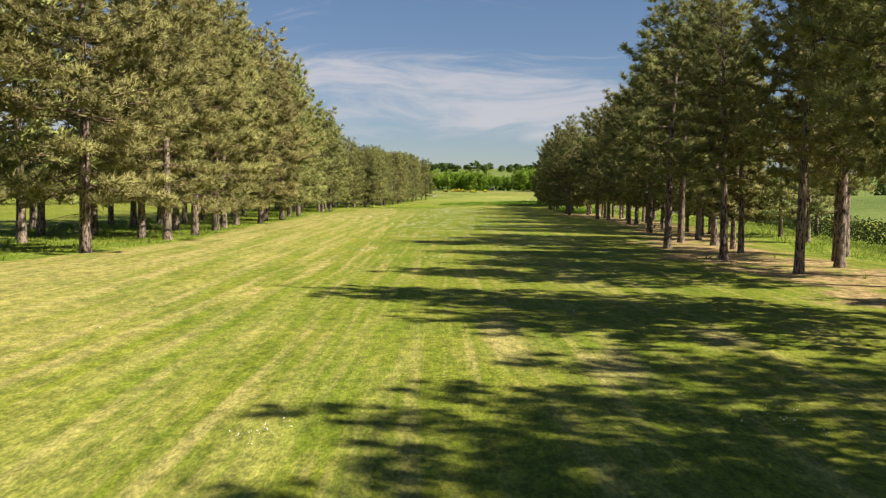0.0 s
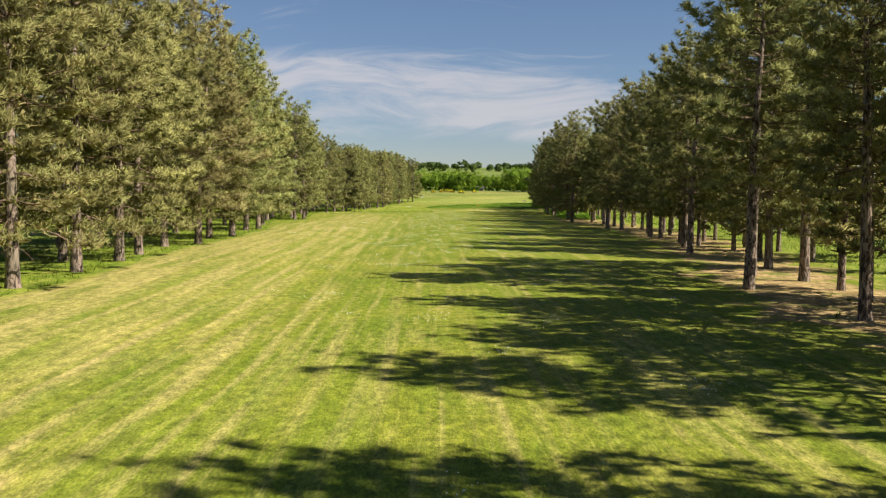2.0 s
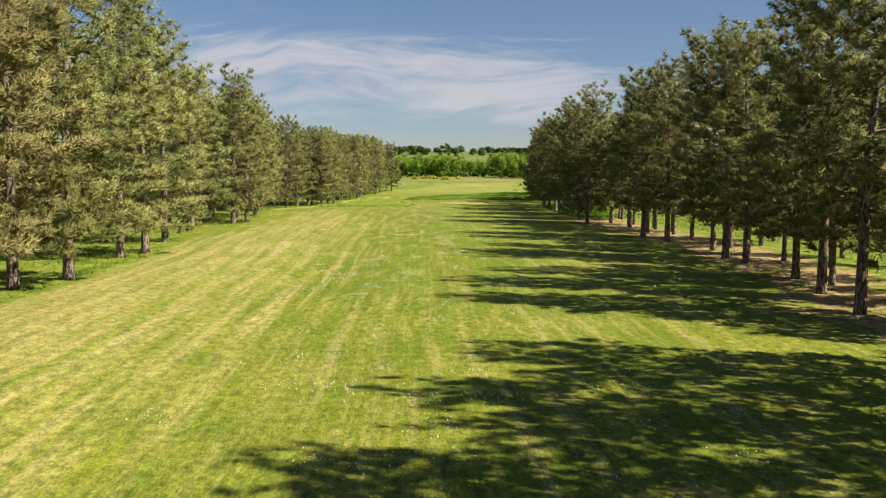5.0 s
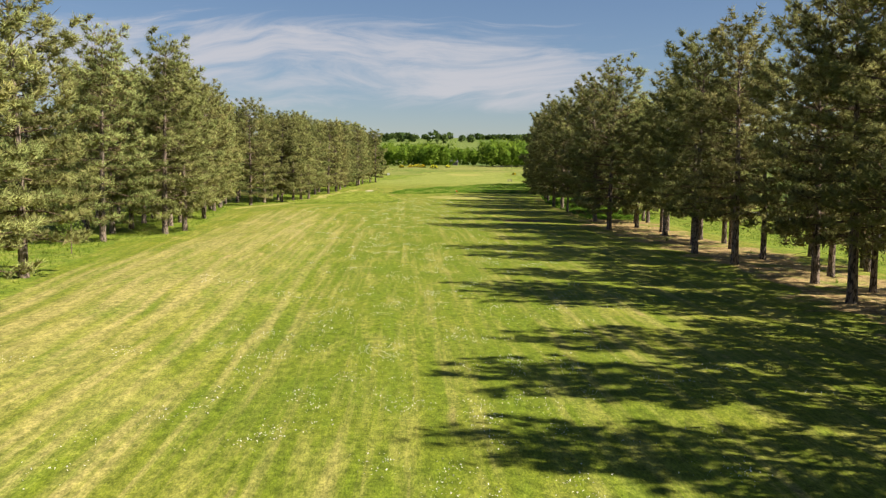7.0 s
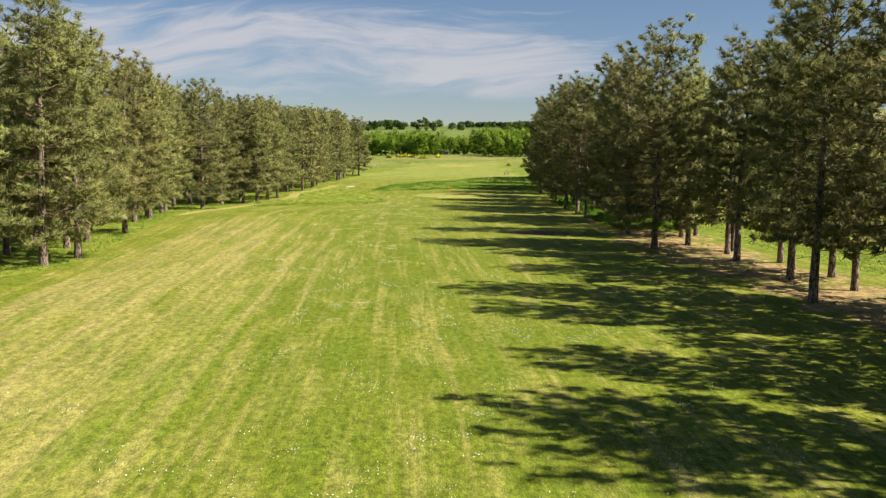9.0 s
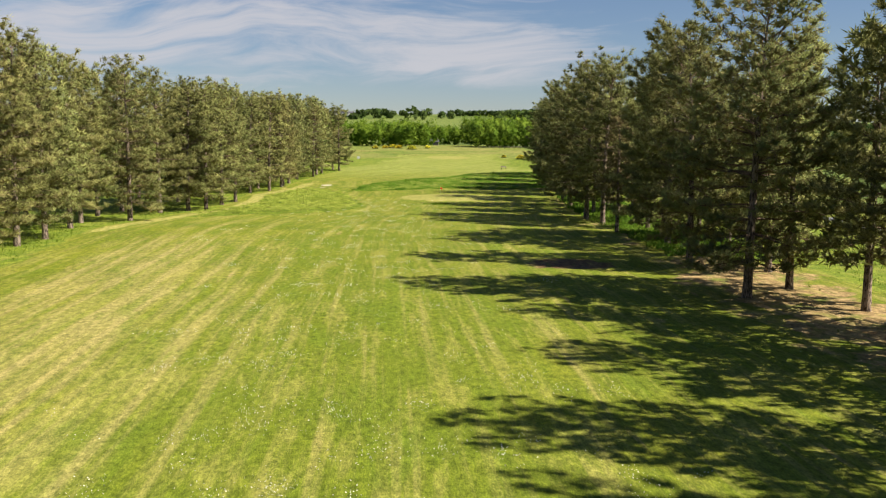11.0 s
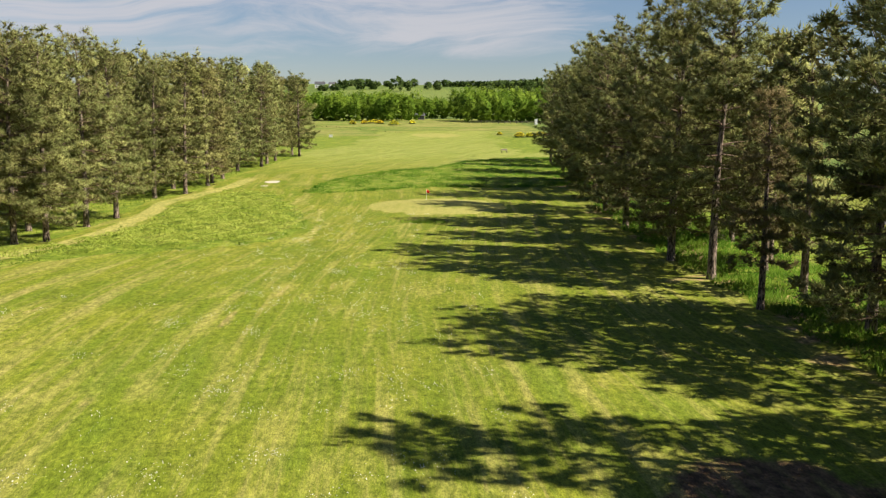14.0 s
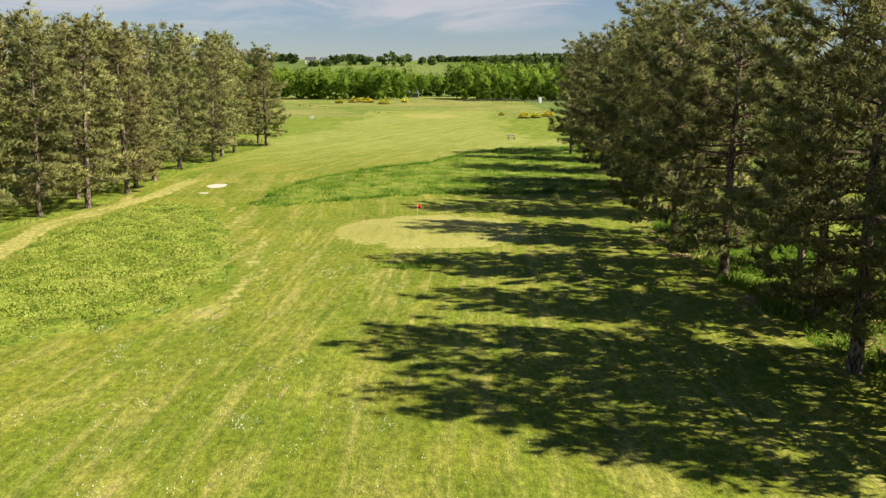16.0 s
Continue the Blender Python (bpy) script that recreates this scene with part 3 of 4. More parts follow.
def pine(kind, x, y, h, label, group):
    """Plants a pine of a kind at (x, y), h metres high: the first of a kind is built, the others are copies."""
    height = KINDS[kind][1]
    k = h / height
    turn = (x * 37.0 + y * 53.0) % 360
    at = (x, y, gz(x, y) - 0.05)
    if kind not in PROTO:
        ob = empty("pine_tree", *at, k, turn)
        for name, me in zip(PINE_PARTS, pine_meshes(*KINDS[kind])):
            p = part(name, me, ob)
            if name != "trunk":
                tagged(p, kind="stuff")
        PROTO[kind] = ob
    else:
        src = PROTO[kind]
        ob = copy_thing(src, pose(*at, 0, 0, turn) @ Matrix.Diagonal((k / src.scale[0],) * 3 + (1,)))
    return tagged(ob, label, "tree", group)


# kind: seed, height, crown base, crown radius, detail, lean, needles, share of bare brown limbs, outline
KINDS = {
    "open_a": (15, 17.5, 3.5, 4.9, 1.0, 0.25, NEEDLES_PALE, 0.3, CONE),
    "open_b": (16, 17.5, 3.2, 4.7, 1.0, 0.3, NEEDLES_PALE, 0.25, CONE),
    "wide_a": (11, 17.5, 2.5, 4.7, 1.0, 0.25, NEEDLES, 0.22, CONE),
    "wide_b": (12, 17.5, 2.9, 4.5, 1.0, 0.3, NEEDLES, 0.25, CONE),
    "wide_c": (13, 17.5, 2.4, 4.6, 1.0, 0.2, NEEDLES_FRESH, 0.15, CONE),
    "wide_d": (14, 17.5, 3.0, 4.4, 1.0, 0.35, NEEDLES, 0.3, CONE),
    "tall_a": (21, 18.0, 4.0, 4.6, 0.95, 0.4, NEEDLES_FRESH, 0.35, DOME),
    "tall_b": (22, 18.0, 3.6, 4.9, 0.95, 0.3, NEEDLES, 0.35, DOME),
    "tall_c": (23, 18.0, 4.4, 4.4, 0.95, 0.5, NEEDLES_FRESH, 0.4, DOME),
    "tall_d": (24, 18.0, 3.4, 4.9, 0.95, 0.3, NEEDLES_FRESH, 0.3, DOME),
    "lean_a": (28, 18.0, 6.2, 3.9, 0.95, 0.4, NEEDLES_FRESH, 0.6, DOME),
    "lean_b": (29, 18.0, 5.4, 4.1, 0.95, 0.5, NEEDLES, 0.5, DOME),
    "dense_a": (26, 18.0, 2.6, 5.5, 1.0, 0.3, NEEDLES_FRESH, 0.5, DOME),
    "dense_b": (27, 18.0, 2.9, 5.3, 1.0, 0.4, NEEDLES, 0.6, DOME),
    "mid_a": (41, 17.0, 2.5, 4.2, 0.6, 0.3, NEEDLES, 0.25, CONE),
    "mid_b": (42, 17.0, 2.9, 3.9, 0.6, 0.4, NEEDLES_FRESH, 0.3, DOME),
    "mid_c": (43, 17.0, 2.4, 4.2, 0.6, 0.3, NEEDLES, 0.35, CONE),
    "browned": (25, 14.0, 3.6, 2.6, 0.9, 0.4, NEEDLES_DRY, 1.0, CONE),
    "back_a": (31, 17.0, 3.6, 3.7, 0.3, 0.3, NEEDLES, 0.3, DOME),
    "back_b": (32, 17.0, 4.0, 3.6, 0.3, 0.4, NEEDLES_FRESH, 0.3, DOME),
    "back_c": (33, 17.0, 3.4, 3.8, 0.3, 0.3, NEEDLES, 0.3, CONE),
    "far_a": (34, 15.0, 3.0, 4.0, 0.1, 0.3, NEEDLES, 0.0, CONE),
    "far_b": (35, 15.0, 3.0, 4.2, 0.1, 0.3, NEEDLES_FRESH, 0.0, DOME),
}

# ---- pines beside the fairway: x, y, height ----
LEFT_PINES = [
    (-22, 33, 17.5), (-23.5, 41, 18), (-18.0, 45.8, 18), (-18.1, 59.7, 18.2), (-20.7, 62.4, 17), (-18.4, 67.5, 18.5),
    (-18.8, 75.1, 18), (-19.5, 81, 17.5), (-18.7, 93.4, 18.5), (-20.5, 90.2, 17.5), (-20.0, 102.3, 18),
    (-19, 107, 18.3), (-20.4, 120.5, 18.5), (-19.8, 124.4, 17.5), (-21.6, 136.7, 18), (-26.1, 165.3, 18.5),
    (-23.5, 177, 19.3), (-22.6, 181.8, 18), (-26.3, 195.3, 18), (-25.3, 204, 17.5), (-28.4, 218.8, 18), (-28.2, 225, 17),
    (-29.5, 236, 17.5), (-26, 246.4, 18), (-25.3, 258, 17.5),
]
LEFT_PINES_FAR = [
    (-22.6, 262.6, 17), (-20.5, 264.2, 16.5), (-20, 273.8, 17.5), (-19.1, 280.9, 17), (-19.5, 300, 16.5), (-16.8, 305.4, 17.5),
    (-19.7, 312, 17), (-15.7, 315.6, 16.5), (-15.8, 320, 16), (-15.4, 327.2, 17), (-14.9, 340.3, 17.5), (-12, 350, 16.5),
    (-11.7, 356.4, 17), (-11, 364.5, 16), (-7.3, 377.5, 16.5), (-9.2, 383, 15.5), (-24.4, 271, 17), (-30.6, 243, 17),
]
LEFT_PINES_INNER = [
    (-24.3, 63.3, 17), (-28, 63.4, 17), (-21.8, 74.3, 17), (-33.8, 75, 18), (-31.4, 86, 17), (-27.1, 87.1, 17.5),
    (-26.4, 93, 17), (-27.2, 103.2, 17), (-28.6, 109, 17), (-26.5, 137.2, 16), (-28.9, 177, 17), (-29, 184, 17),
    (-33, 181.5, 16.5), (-25.9, 188.8, 17), (-30, 192.6, 17), (-29.6, 229, 17), (-32, 52, 17), (-30, 122, 17),
]
RIGHT_PINES = [
    # up to (21, -12): pines mostly out of view, placed for their shadows
    (20, 9, 18), (17.5, 3, 18), (18.6, 6.6, 17.5), (16.4, 30, 18.5), (17.4, 23, 16), (20.6, 40, 20), (21, 26, 18), (24, 45.5, 18.5), (22.5, 51.5, 18), (24, 14, 18), (18, -4, 18), (21, -12, 18), (18.6, 47.4, 16.3), (24.3, 56, 18), (17.7, 57.4, 16.2), (27.1, 61.2, 17),
    (17.1, 69.3, 18.6), (22.1, 74.2, 18.5), (20.5, 78.3, 18), (23.4, 83.4, 17.5), (22.8, 100.6, 18.5), (24.7, 109, 18),
    (26.5, 117, 17), (27.3, 128.4, 17.5), (27.0, 132.6, 18.5), (28.8, 141.2, 17.5), (27.8, 153.3, 18.5), (27.5, 162.3, 18), (30.6, 172.5, 17),
    (30.9, 183.5, 17.5), (26.8, 193.4, 19), (28.3, 208.8, 18),
]
RIGHT_PINES_FAR = [
    (31.2, 223.5, 18.5), (32.6, 229.3, 18), (30, 244.8, 18.5), (29.8, 252.5, 19),
    (31.8, 271.7, 18.5), (33, 262, 17), (33.5, 286, 17.5), (36.2, 299, 18), (37.9, 308.1, 17.5), (41.3, 312.2, 17), (39.3, 319.5, 17), (40.5, 334, 17),
    (42.7, 348.8, 17.5), (41.8, 357.7, 16.5), (44.5, 363, 15.5),
]
RIGHT_PINES_INNER = [
    # down to (33, 20): pines added to fill out the shade, mostly unseen
    (30.2, 121, 18), (30.6, 137, 18), (32, 145.5, 17.5), (31.8, 157.5, 18), (32.5, 167, 17.5),
    (28, 104.5, 18), (27.4, 113.5, 17.5), (31, 110, 18), (27, 95, 18), (20.8, 63.5, 17.5), (22, 69, 17.5), (31.2, 197, 18), (32, 188.5, 18), (33.2, 178, 18), (33, 204.5, 18.5),
    (37, 251, 17), (34, 239.5, 18), (38.5, 262, 17), (38, 274, 17), (37.5, 224, 17),
    (30, 30, 18), (33, 20, 18),
    (32.3, 80.6, 18), (29.7, 91, 17.5), (28.6, 97.5, 17.5), (34, 182, 17.5), (34.1, 92, 18), (39.3, 95.8, 17), (31.9, 103.7, 18), (32.9, 115.7, 18), (32.7, 125, 18),
    (39.4, 125.8, 17), (38.1, 134.5, 17), (31.5, 131.1, 18), (36.5, 148.9, 18), (37.2, 151, 17), (40.2, 155, 17), (36.9, 159.5, 18),
    (34.2, 173.6, 18), (33.4, 191, 18), (35.2, 206.4, 18), (35.8, 211, 17), (37, 215.5, 18), (36.6, 230, 18), (44.9, 230.2, 17),
    (34.7, 246.8, 18), (35.5, 258.4, 18), (44.5, 264.2, 17), (42.9, 319.3, 18), (36.5, 281, 18), (39, 296, 18), (46, 330, 17), (47, 345, 17),
]
L_LABEL = "spreading pine with low olive-green crown standing in long grass"
R_LABEL = "tall pine with dark green crown and bare lower trunk"
mid = ("mid_a", "mid_b", "mid_c")
wide, tall, low = ("wide_a", "wide_b", "wide_c", "wide_d"), ("tall_a", "tall_b", "tall_c", "tall_d"), ("back_a", "back_b", "back_c")
for i, (x, y, h) in enumerate(LEFT_PINES + LEFT_PINES_FAR):
    pine(mid[i % 3] if y > 290 else ("open_a", "open_b")[i % 2] if y < 100 else wide[(i * 7 + i // 4) % 4], x, y, h, L_LABEL, "pines along the fairway")
for i, (x, y, h) in enumerate(RIGHT_PINES):
    pine(("dense_a", "dense_b")[i % 2] if y > 188 else ("lean_a", "lean_b")[i % 2] if 20 < y < 82 else tall[(i * 5 + i // 3) % 4], x, y, h, R_LABEL, "pines along the fairway")
for i, (x, y, h) in enumerate(RIGHT_PINES_FAR):
    pine(mid[i % 3] if y > 335 else tall[i % 4] if 236 < y < 250 else ("dense_a", "dense_b")[i % 2], x, y, h, "dense pine with low dark green crown and brown twigs", "pines along the fairway")
for i, (x, y, h) in enumerate(LEFT_PINES_INNER):
    pine(low[i % 3], x, y, h, "pine with grey-brown trunk within the shaded tree belt", "pines within the tree belts")
for i, (x, y, h) in enumerate(RIGHT_PINES_INNER):
    pine(low[i % 3], x, y, h * (0.76 if y < 140 else 0.88), "pine with grey-brown trunk within the shaded tree belt", "pines within the tree belts")
pine("browned", 29.2, 235, 12.2, "sickly pine with browned needles and bare twigs", "pines along the fairway")

# the belts go on behind the front rows
rnd = random.Random(5)
taken = [p[:2] for p in LEFT_PINES + LEFT_PINES_FAR + LEFT_PINES_INNER]
for row in range(2):
    y = 44.0 + 96 * row
    while y < 380:
        x = float(np.interp(y, LEFT_Y, LEFT_X)) - 8.5 - 6.0 * row + rnd.uniform(-1, 1)
        if min(math.hypot(x - a, y - b) for a, b in taken) > 5.5 and not 142 < y < 160:
            pine(low[rnd.randrange(3)], x, y, rnd.uniform(16, 18), "pine with grey-brown trunk within the shaded tree belt", "pines within the tree belts")
            taken.append((x, y))
        y += rnd.uniform(7.5, 10)
# another belt beyond the next fairway
for i in range(34):
    x, y = -96 - 7 * (i % 2) + rnd.uniform(-2, 2), 105 + i * 7.5
    pine(("far_a", "far_b")[i % 2], x, y, rnd.uniform(13, 16), "pine in the belt beyond the neighbouring fairway", "pines of the far belt")


# ---- long grass, bracken and flowers ----
rg = np.random.default_rng(77)


def tall_grass(name, n, xr, yr, keep, height, width, material, label, lean=0.5, count=3):
    x, y = rg.uniform(*xr, n), rg.uniform(*yr, n)
    ok = keep(x, y)
    x, y = x[ok], y[ok]
    c = np.stack([x, y, ground(x, y) - 0.03], -1)
    tris = blades(rg, c, np.tile((0, 0, 1.0), (len(c), 1)), count, height, width, lean, 0.3)
    rise = 0.85 + 0.4 * np.sin(x * 1.1 + 1.7 * np.sin(y * 0.6)) * np.sin(y * 0.8 + 1.3 * np.sin(x * 0.7)) + 0.15 * rg.normal(size=len(x))
    tris[:, 2] = tris[:, 0] + (tris[:, 2] - tris[:, 0]) * np.repeat(np.clip(rise, 0.35, 1.6), count)[:, None]
    return tagged(new(name, soup(name, tris, material, np.tile((0.0, 0.0, 1.0), (len(tris), 1)), 0.7)), label, "grass", kind="stuff")


tall_grass("long_grass", 46000, (-42, -4), (36, 392), lambda x, y: (x < np.interp(y, LEFT_Y, LEFT_X) - 0.3) & (x > np.interp(y, LEFT_Y, LEFT_X) - 17),
           0.3, 0.045, GRASS_TALL, "long uncut grass under the pine belt")
tall_grass("long_grass", 34000, (22, 56), (40, 376), lambda x, y: (x > np.interp(y, RIGHT_Y, RIGHT_X) + np.where(y < 213, 11.5, 1.0)) & (x < np.interp(y, RIGHT_Y, RIGHT_X) + 22),
           0.34, 0.045, GRASS_TALL, "long bright grass between the pines")
tall_grass("long_grass", 26000, (26, 46), (214, 300), lambda x, y: (x > np.interp(y, RIGHT_Y, RIGHT_X) + 0.4 + 0.4 * np.sin(y * 0.9)) & (x < np.interp(y, RIGHT_Y, RIGHT_X) + 10),
           0.62, 0.055, STRIP_GRASS, "rank green grass at the foot of the pines")
tall_grass("long_grass", 900, (14, 34), (36, 216), lambda x, y: (x > np.interp(y, RIGHT_Y, RIGHT_X) + 0.5) & (np.sin(x * 1.3 + y * 0.4) + np.sin(y * 0.9) > 1.3),
           0.35, 0.06, GRASS_TALL, "grass tufts in the needle litter", count=9)
tall_grass("long_grass", 62000, (-2, 46), (303, 374), lambda x, y: in_strip(x, y) > 0.02 * np.sin(x * 2.1) + 0.03 * np.sin(y * 1.7 + x), 0.5, 0.08, STRIP_GRASS, "strip of long rough grass behind the putting green")
tall_grass("long_grass", 9000, (-20, 4), (246, 312), lambda x, y: in_mound(x, y) > 0.0, 0.26, 0.07, GRASS_TALL, "rough grass on a low mound", lean=0.6)
tall_grass("long_grass", 1500, (9, 16), (273, 281), lambda x, y: in_blob(x, y, ((12.4, 276.6, 2.3, 1.5),)) > 0.1 * np.sin(3 * x), 0.3, 0.06, STRIP_GRASS, "small island of long grass before the putting green")


tall_grass("long_grass", 2600, (-14, 20), (490, 600), lambda x, y: np.abs(y - np.interp(x, (-11.2, 1.8, 16.8), (551, 538, 515))) < 1.1, 0.55, 0.2, HEDGE_LEAF, "dark grassy bank across the far rough")


def bracken():
    n = 150000
    x, y = rg.uniform(-21, 4, n), rg.uniform(246, 312, n)
    ok = (in_mound(x, y) > 0.03) & (np.sin(x * 1.9 + 2 * np.sin(y * 0.7)) + np.sin(y * 1.3 + x * 0.4) + rg.normal(size=n) * 0.7 > -0.7 + 2.5 * sm(0.35, 0.0, in_mound(x, y)))
    x, y = x[ok], y[ok]
    lump = 0.5 + 0.28 * np.sin(x * 1.9 + 2 * np.sin(y * 0.7)) + 0.22 * np.sin(y * 1.5 + 1.6 * np.sin(x * 1.2))
    z = ground(x, y) + 0.14 + rg.uniform(0.0, 0.16, len(x)) + 0.42 * lump
    t = leaves(rg, np.stack([x, y, z], -1), 0.085, 1.5)
    return tagged(new("bracken", soup("bracken", t, FERN, np.tile((0.0, 0.0, 1.0), (len(t), 1)), 0.72)), "low bracken fronds covering a mound", "bracken", kind="stuff")


bracken()


def daisies():
    n = 1000
    x, y = rg.normal(2.5, 6.0, n), rg.uniform(8, 285, n)
    keep = (x > -15) & (x < 17) & (rg.random(n) < 0.06 + 0.94 * sm(40, 130, y))
    x, y = x[keep], y[keep]
    k = rg.integers(4, 55, len(x))
    cx = np.repeat(x, k) + rg.normal(size=k.sum()) * 0.32
    cy = np.repeat(y, k) + rg.normal(size=k.sum()) * 0.55
    c = np.stack([cx, cy, ground(cx, cy) + 0.05], -1)
    return tagged(new("daisies", soup("daisies", leaves(rg, c, 0.027, 3.0), PETAL)), "white daisies scattered in clusters over the turf", "flowers", kind="stuff")


daisies()


# ---- woods, hedges, far trees ----
def crowns(rng, spots, leaf, per, up=0.3):
    """Leaf clumps for round-topped trees: spots of (x, y, z, radius, height). Gives the leaves and the way that each faces."""
    out, ways = [], []
    for x, y, z, r, h in spots:
        lobes = unit(rng.normal(size=(20, 3))) * (0.55, 0.55, 0.5) * rng.uniform(0.5, 1.0, (20, 1))
        lobes[:, 2] = lobes[:, 2] * 0.9 + 0.05
        k = per // 20
        d = unit(rng.normal(size=(20, k, 3)) + (0, 0, 0.2))
        p = lobes[:, None, :] + d * rng.uniform(0.28, 0.44, (20, k, 1))
        p = p.reshape(-1, 3) * (r, r, h * 0.56) + (x, y, z + h * 0.48)
        p[:, 2] = np.maximum(p[:, 2], z + 0.02 * h)
        way = unit(0.75 * d.reshape(-1, 3) + 0.5 * unit(p - (x, y, z + h * 0.4)))
        t = leaves(rng, p, leaf, up)
        out.append(t)
        ways.append(np.concatenate([way, way]))
        # large leaf masses deep inside, which close the crown
        q = unit(rng.normal(size=(40, 3))) * (r * 0.55, r * 0.55, h * 0.36) + (x, y, z + h * 0.42)
        out.append(leaves(rng, q, r * 0.32, up))
        way = unit(q - (x, y, z + h * 0.4))
        ways.append(np.concatenate([way, way]))
    return np.concatenate(out), np.concatenate(ways)


def wood(name, spots, leaf, per, material, label):
    tris, ways = crowns(rg, spots, leaf, per)
    return tagged(new(name, soup(name, tris, material, ways, 0.6)), label, "trees", kind="stuff")


spots = []
for row in range(5):
    x = -112.0
    while x < 165:
        x += rnd.uniform(4.6, 7.2)
        near = 597 if x < 30 else 588
        if 24 + 2 * row < x < 54 - 2 * row or (x < 24 and row > 3):
            continue
        y = near + row * 8.5 + rnd.uniform(-2.5, 2.5)
        h = rnd.uniform(12.0, 14.8) + (0.6 * row if x < 24 else 1.25 * row) - (1.0 if row == 0 else 0)
        spots.append((x, y, gz(x, y), rnd.uniform(4.4, 6.2), h))
for i in range(26):
    x, y = 18 + (i % 13) * 4.4 + rnd.uniform(-1.5, 1.5), 668 + 14 * (i // 13) + rnd.uniform(0, 12)
    spots.append((x, y, gz(x, y), rnd.uniform(4.4, 6.0), rnd.uniform(11, 14)))
wood("broadleaf_wood", spots, 0.4, 600, BROADLEAF, "dense bright-green broadleaf wood in spring leaf")
hill = []
for i in range(120):
    x = -420 + i * 7 + rnd.uniform(-3, 3)
    y = 1480 + 40 * math.sin(x * 0.006) + rnd.uniform(-15, 15)
    if rnd.random() < 0.85 and math.sin(x * 0.05) > -0.75 and not -75 < x < -30:
        hill.append((x, y, gz(x, y), rnd.uniform(7, 12), rnd.uniform(7, 13)))
for x, y, rr, h in ((45, 1330, 14, 20), (60, 1340, 8, 15), (-20, 1360, 14, 13), (0, 1365, 12, 15), (16, 1370, 11, 13), (88, 1390, 8, 12), (100, 1390, 9, 11), (-75, 1400, 12, 14), (-30, 1330, 11, 9), (-45, 1320, 10, 8)):
    hill.append((x, y, gz(x, y), rr, h))
for i in range(70):
    x, y = 150 + (i % 35) * 16 + rnd.uniform(-5, 5), 1120 + 130 * (i // 35) + rnd.uniform(-25, 25)
    hill.append((x, y, gz(x, y), rnd.uniform(8, 11), rnd.uniform(11, 15)))
for i in range(34):
    x, y = 165 + (i % 17) * 11 + rnd.uniform(-4, 4), 1425 + 45 * (i // 17) + rnd.uniform(-15, 15)
    hill.append((x, y, gz(x, y), rnd.uniform(10, 13), rnd.uniform(10, 14)))
wood("hedgerow_trees", hill, 0.85, 220, FAR_LEAF, "distant hedgerow trees on the hill")
side = []
for i in range(60):
    y = 20 + i * 10 + rnd.uniform(-3, 3)
    x = 205 + 25 * math.sin(i * 0.4) + rnd.uniform(-6, 6)
    side.append((x, y, gz(x, y), rnd.uniform(5, 8), rnd.uniform(8, 13)))
wood("field_edge_trees", side, 0.8, 200, FAR_LEAF, "green trees along the far edge of a field")


def hedge():
    n = 16000
    t = rg.uniform(0, 1, n)
    y = 45 + t * 125
    x = 30 + (y - 45) * 0.195 + rg.normal(size=n) * 0.55
    z = ground(x, y) + rg.uniform(0.05, 1, n) ** 0.8 * (1.9 + 0.35 * np.sin(y * 0.9) + 0.25 * np.sin(y * 2.3))
    return tagged(new("hedge", soup("hedge", leaves(rg, np.stack([x, y, z], -1), 0.13, 0.4), HEDGE_LEAF)), "dark clipped hedge along the field", "hedge", kind="stuff")


hedge()


def ribbon(name, ys, xs, width, lift, material, label):
    ys = np.asarray(ys, float)
    xc = np.interp(np.linspace(ys[0], ys[-1], 60), ys, xs)
    yc = np.linspace(ys[0], ys[-1], 60)
    verts, faces = [], []
    for x, y in zip(xc, yc):
        for s in (-0.5, -0.17, 0.17, 0.5):
            verts.append((x + s * width, y, gz(x + s * width, y) + lift))
    for i in range(59):
        for j in range(3):
            k = i * 4 + j
            faces.append((k, k + 1, k + 5, k + 4))
    return tagged(new(name, mesh_of(name, verts, faces, material, True)), label, "road", kind="structure")


ribbon("road", (150, 200, 250, 290, 360), (54, 58, 62.5, 59, 56), 3.2, 0.03, ASPHALT, "narrow grey asphalt track beyond the pines")


def bush(name, x, y, r, h, label, category, leaf, bloom=None):
    ob = empty(name, x, y, gz(x, y) - 0.03)
    n = 700
    d = unit(rg.normal(size=(n, 3)) + (0, 0, 0.4))
    p = d * rg.uniform(0.5, 1.0, (n, 1)) * (r, r, h)
    p[:, 2] = np.abs(p[:, 2])
    part("foliage", soup("foliage", leaves(rg, p, 0.16), leaf), ob)
    if bloom:
        q = p[(p[:, 2] > 0.25 * h) & (rg.random(n) < 0.9)] * 1.06
        tagged(part("bloom", soup("bloom", leaves(rg, q, 0.2, 2.0), bloom), ob, "dense yellow flowers"), kind="stuff")
    stems = [(np.linspace((0, 0, -0.05), (math.cos(a) * r * 0.6, math.sin(a) * r * 0.6, h * 0.7), 4), (0.04, 0.03, 0.02, 0.01)) for a in (0.3, 1.7, 3.1, 4.6)]
    tagged(part("branchwork", mesh_of("branchwork", *tubes(stems, 5), LIMB), ob), kind="stuff")
    return tagged(ob, label, category, "gorse bushes" if bloom else "")


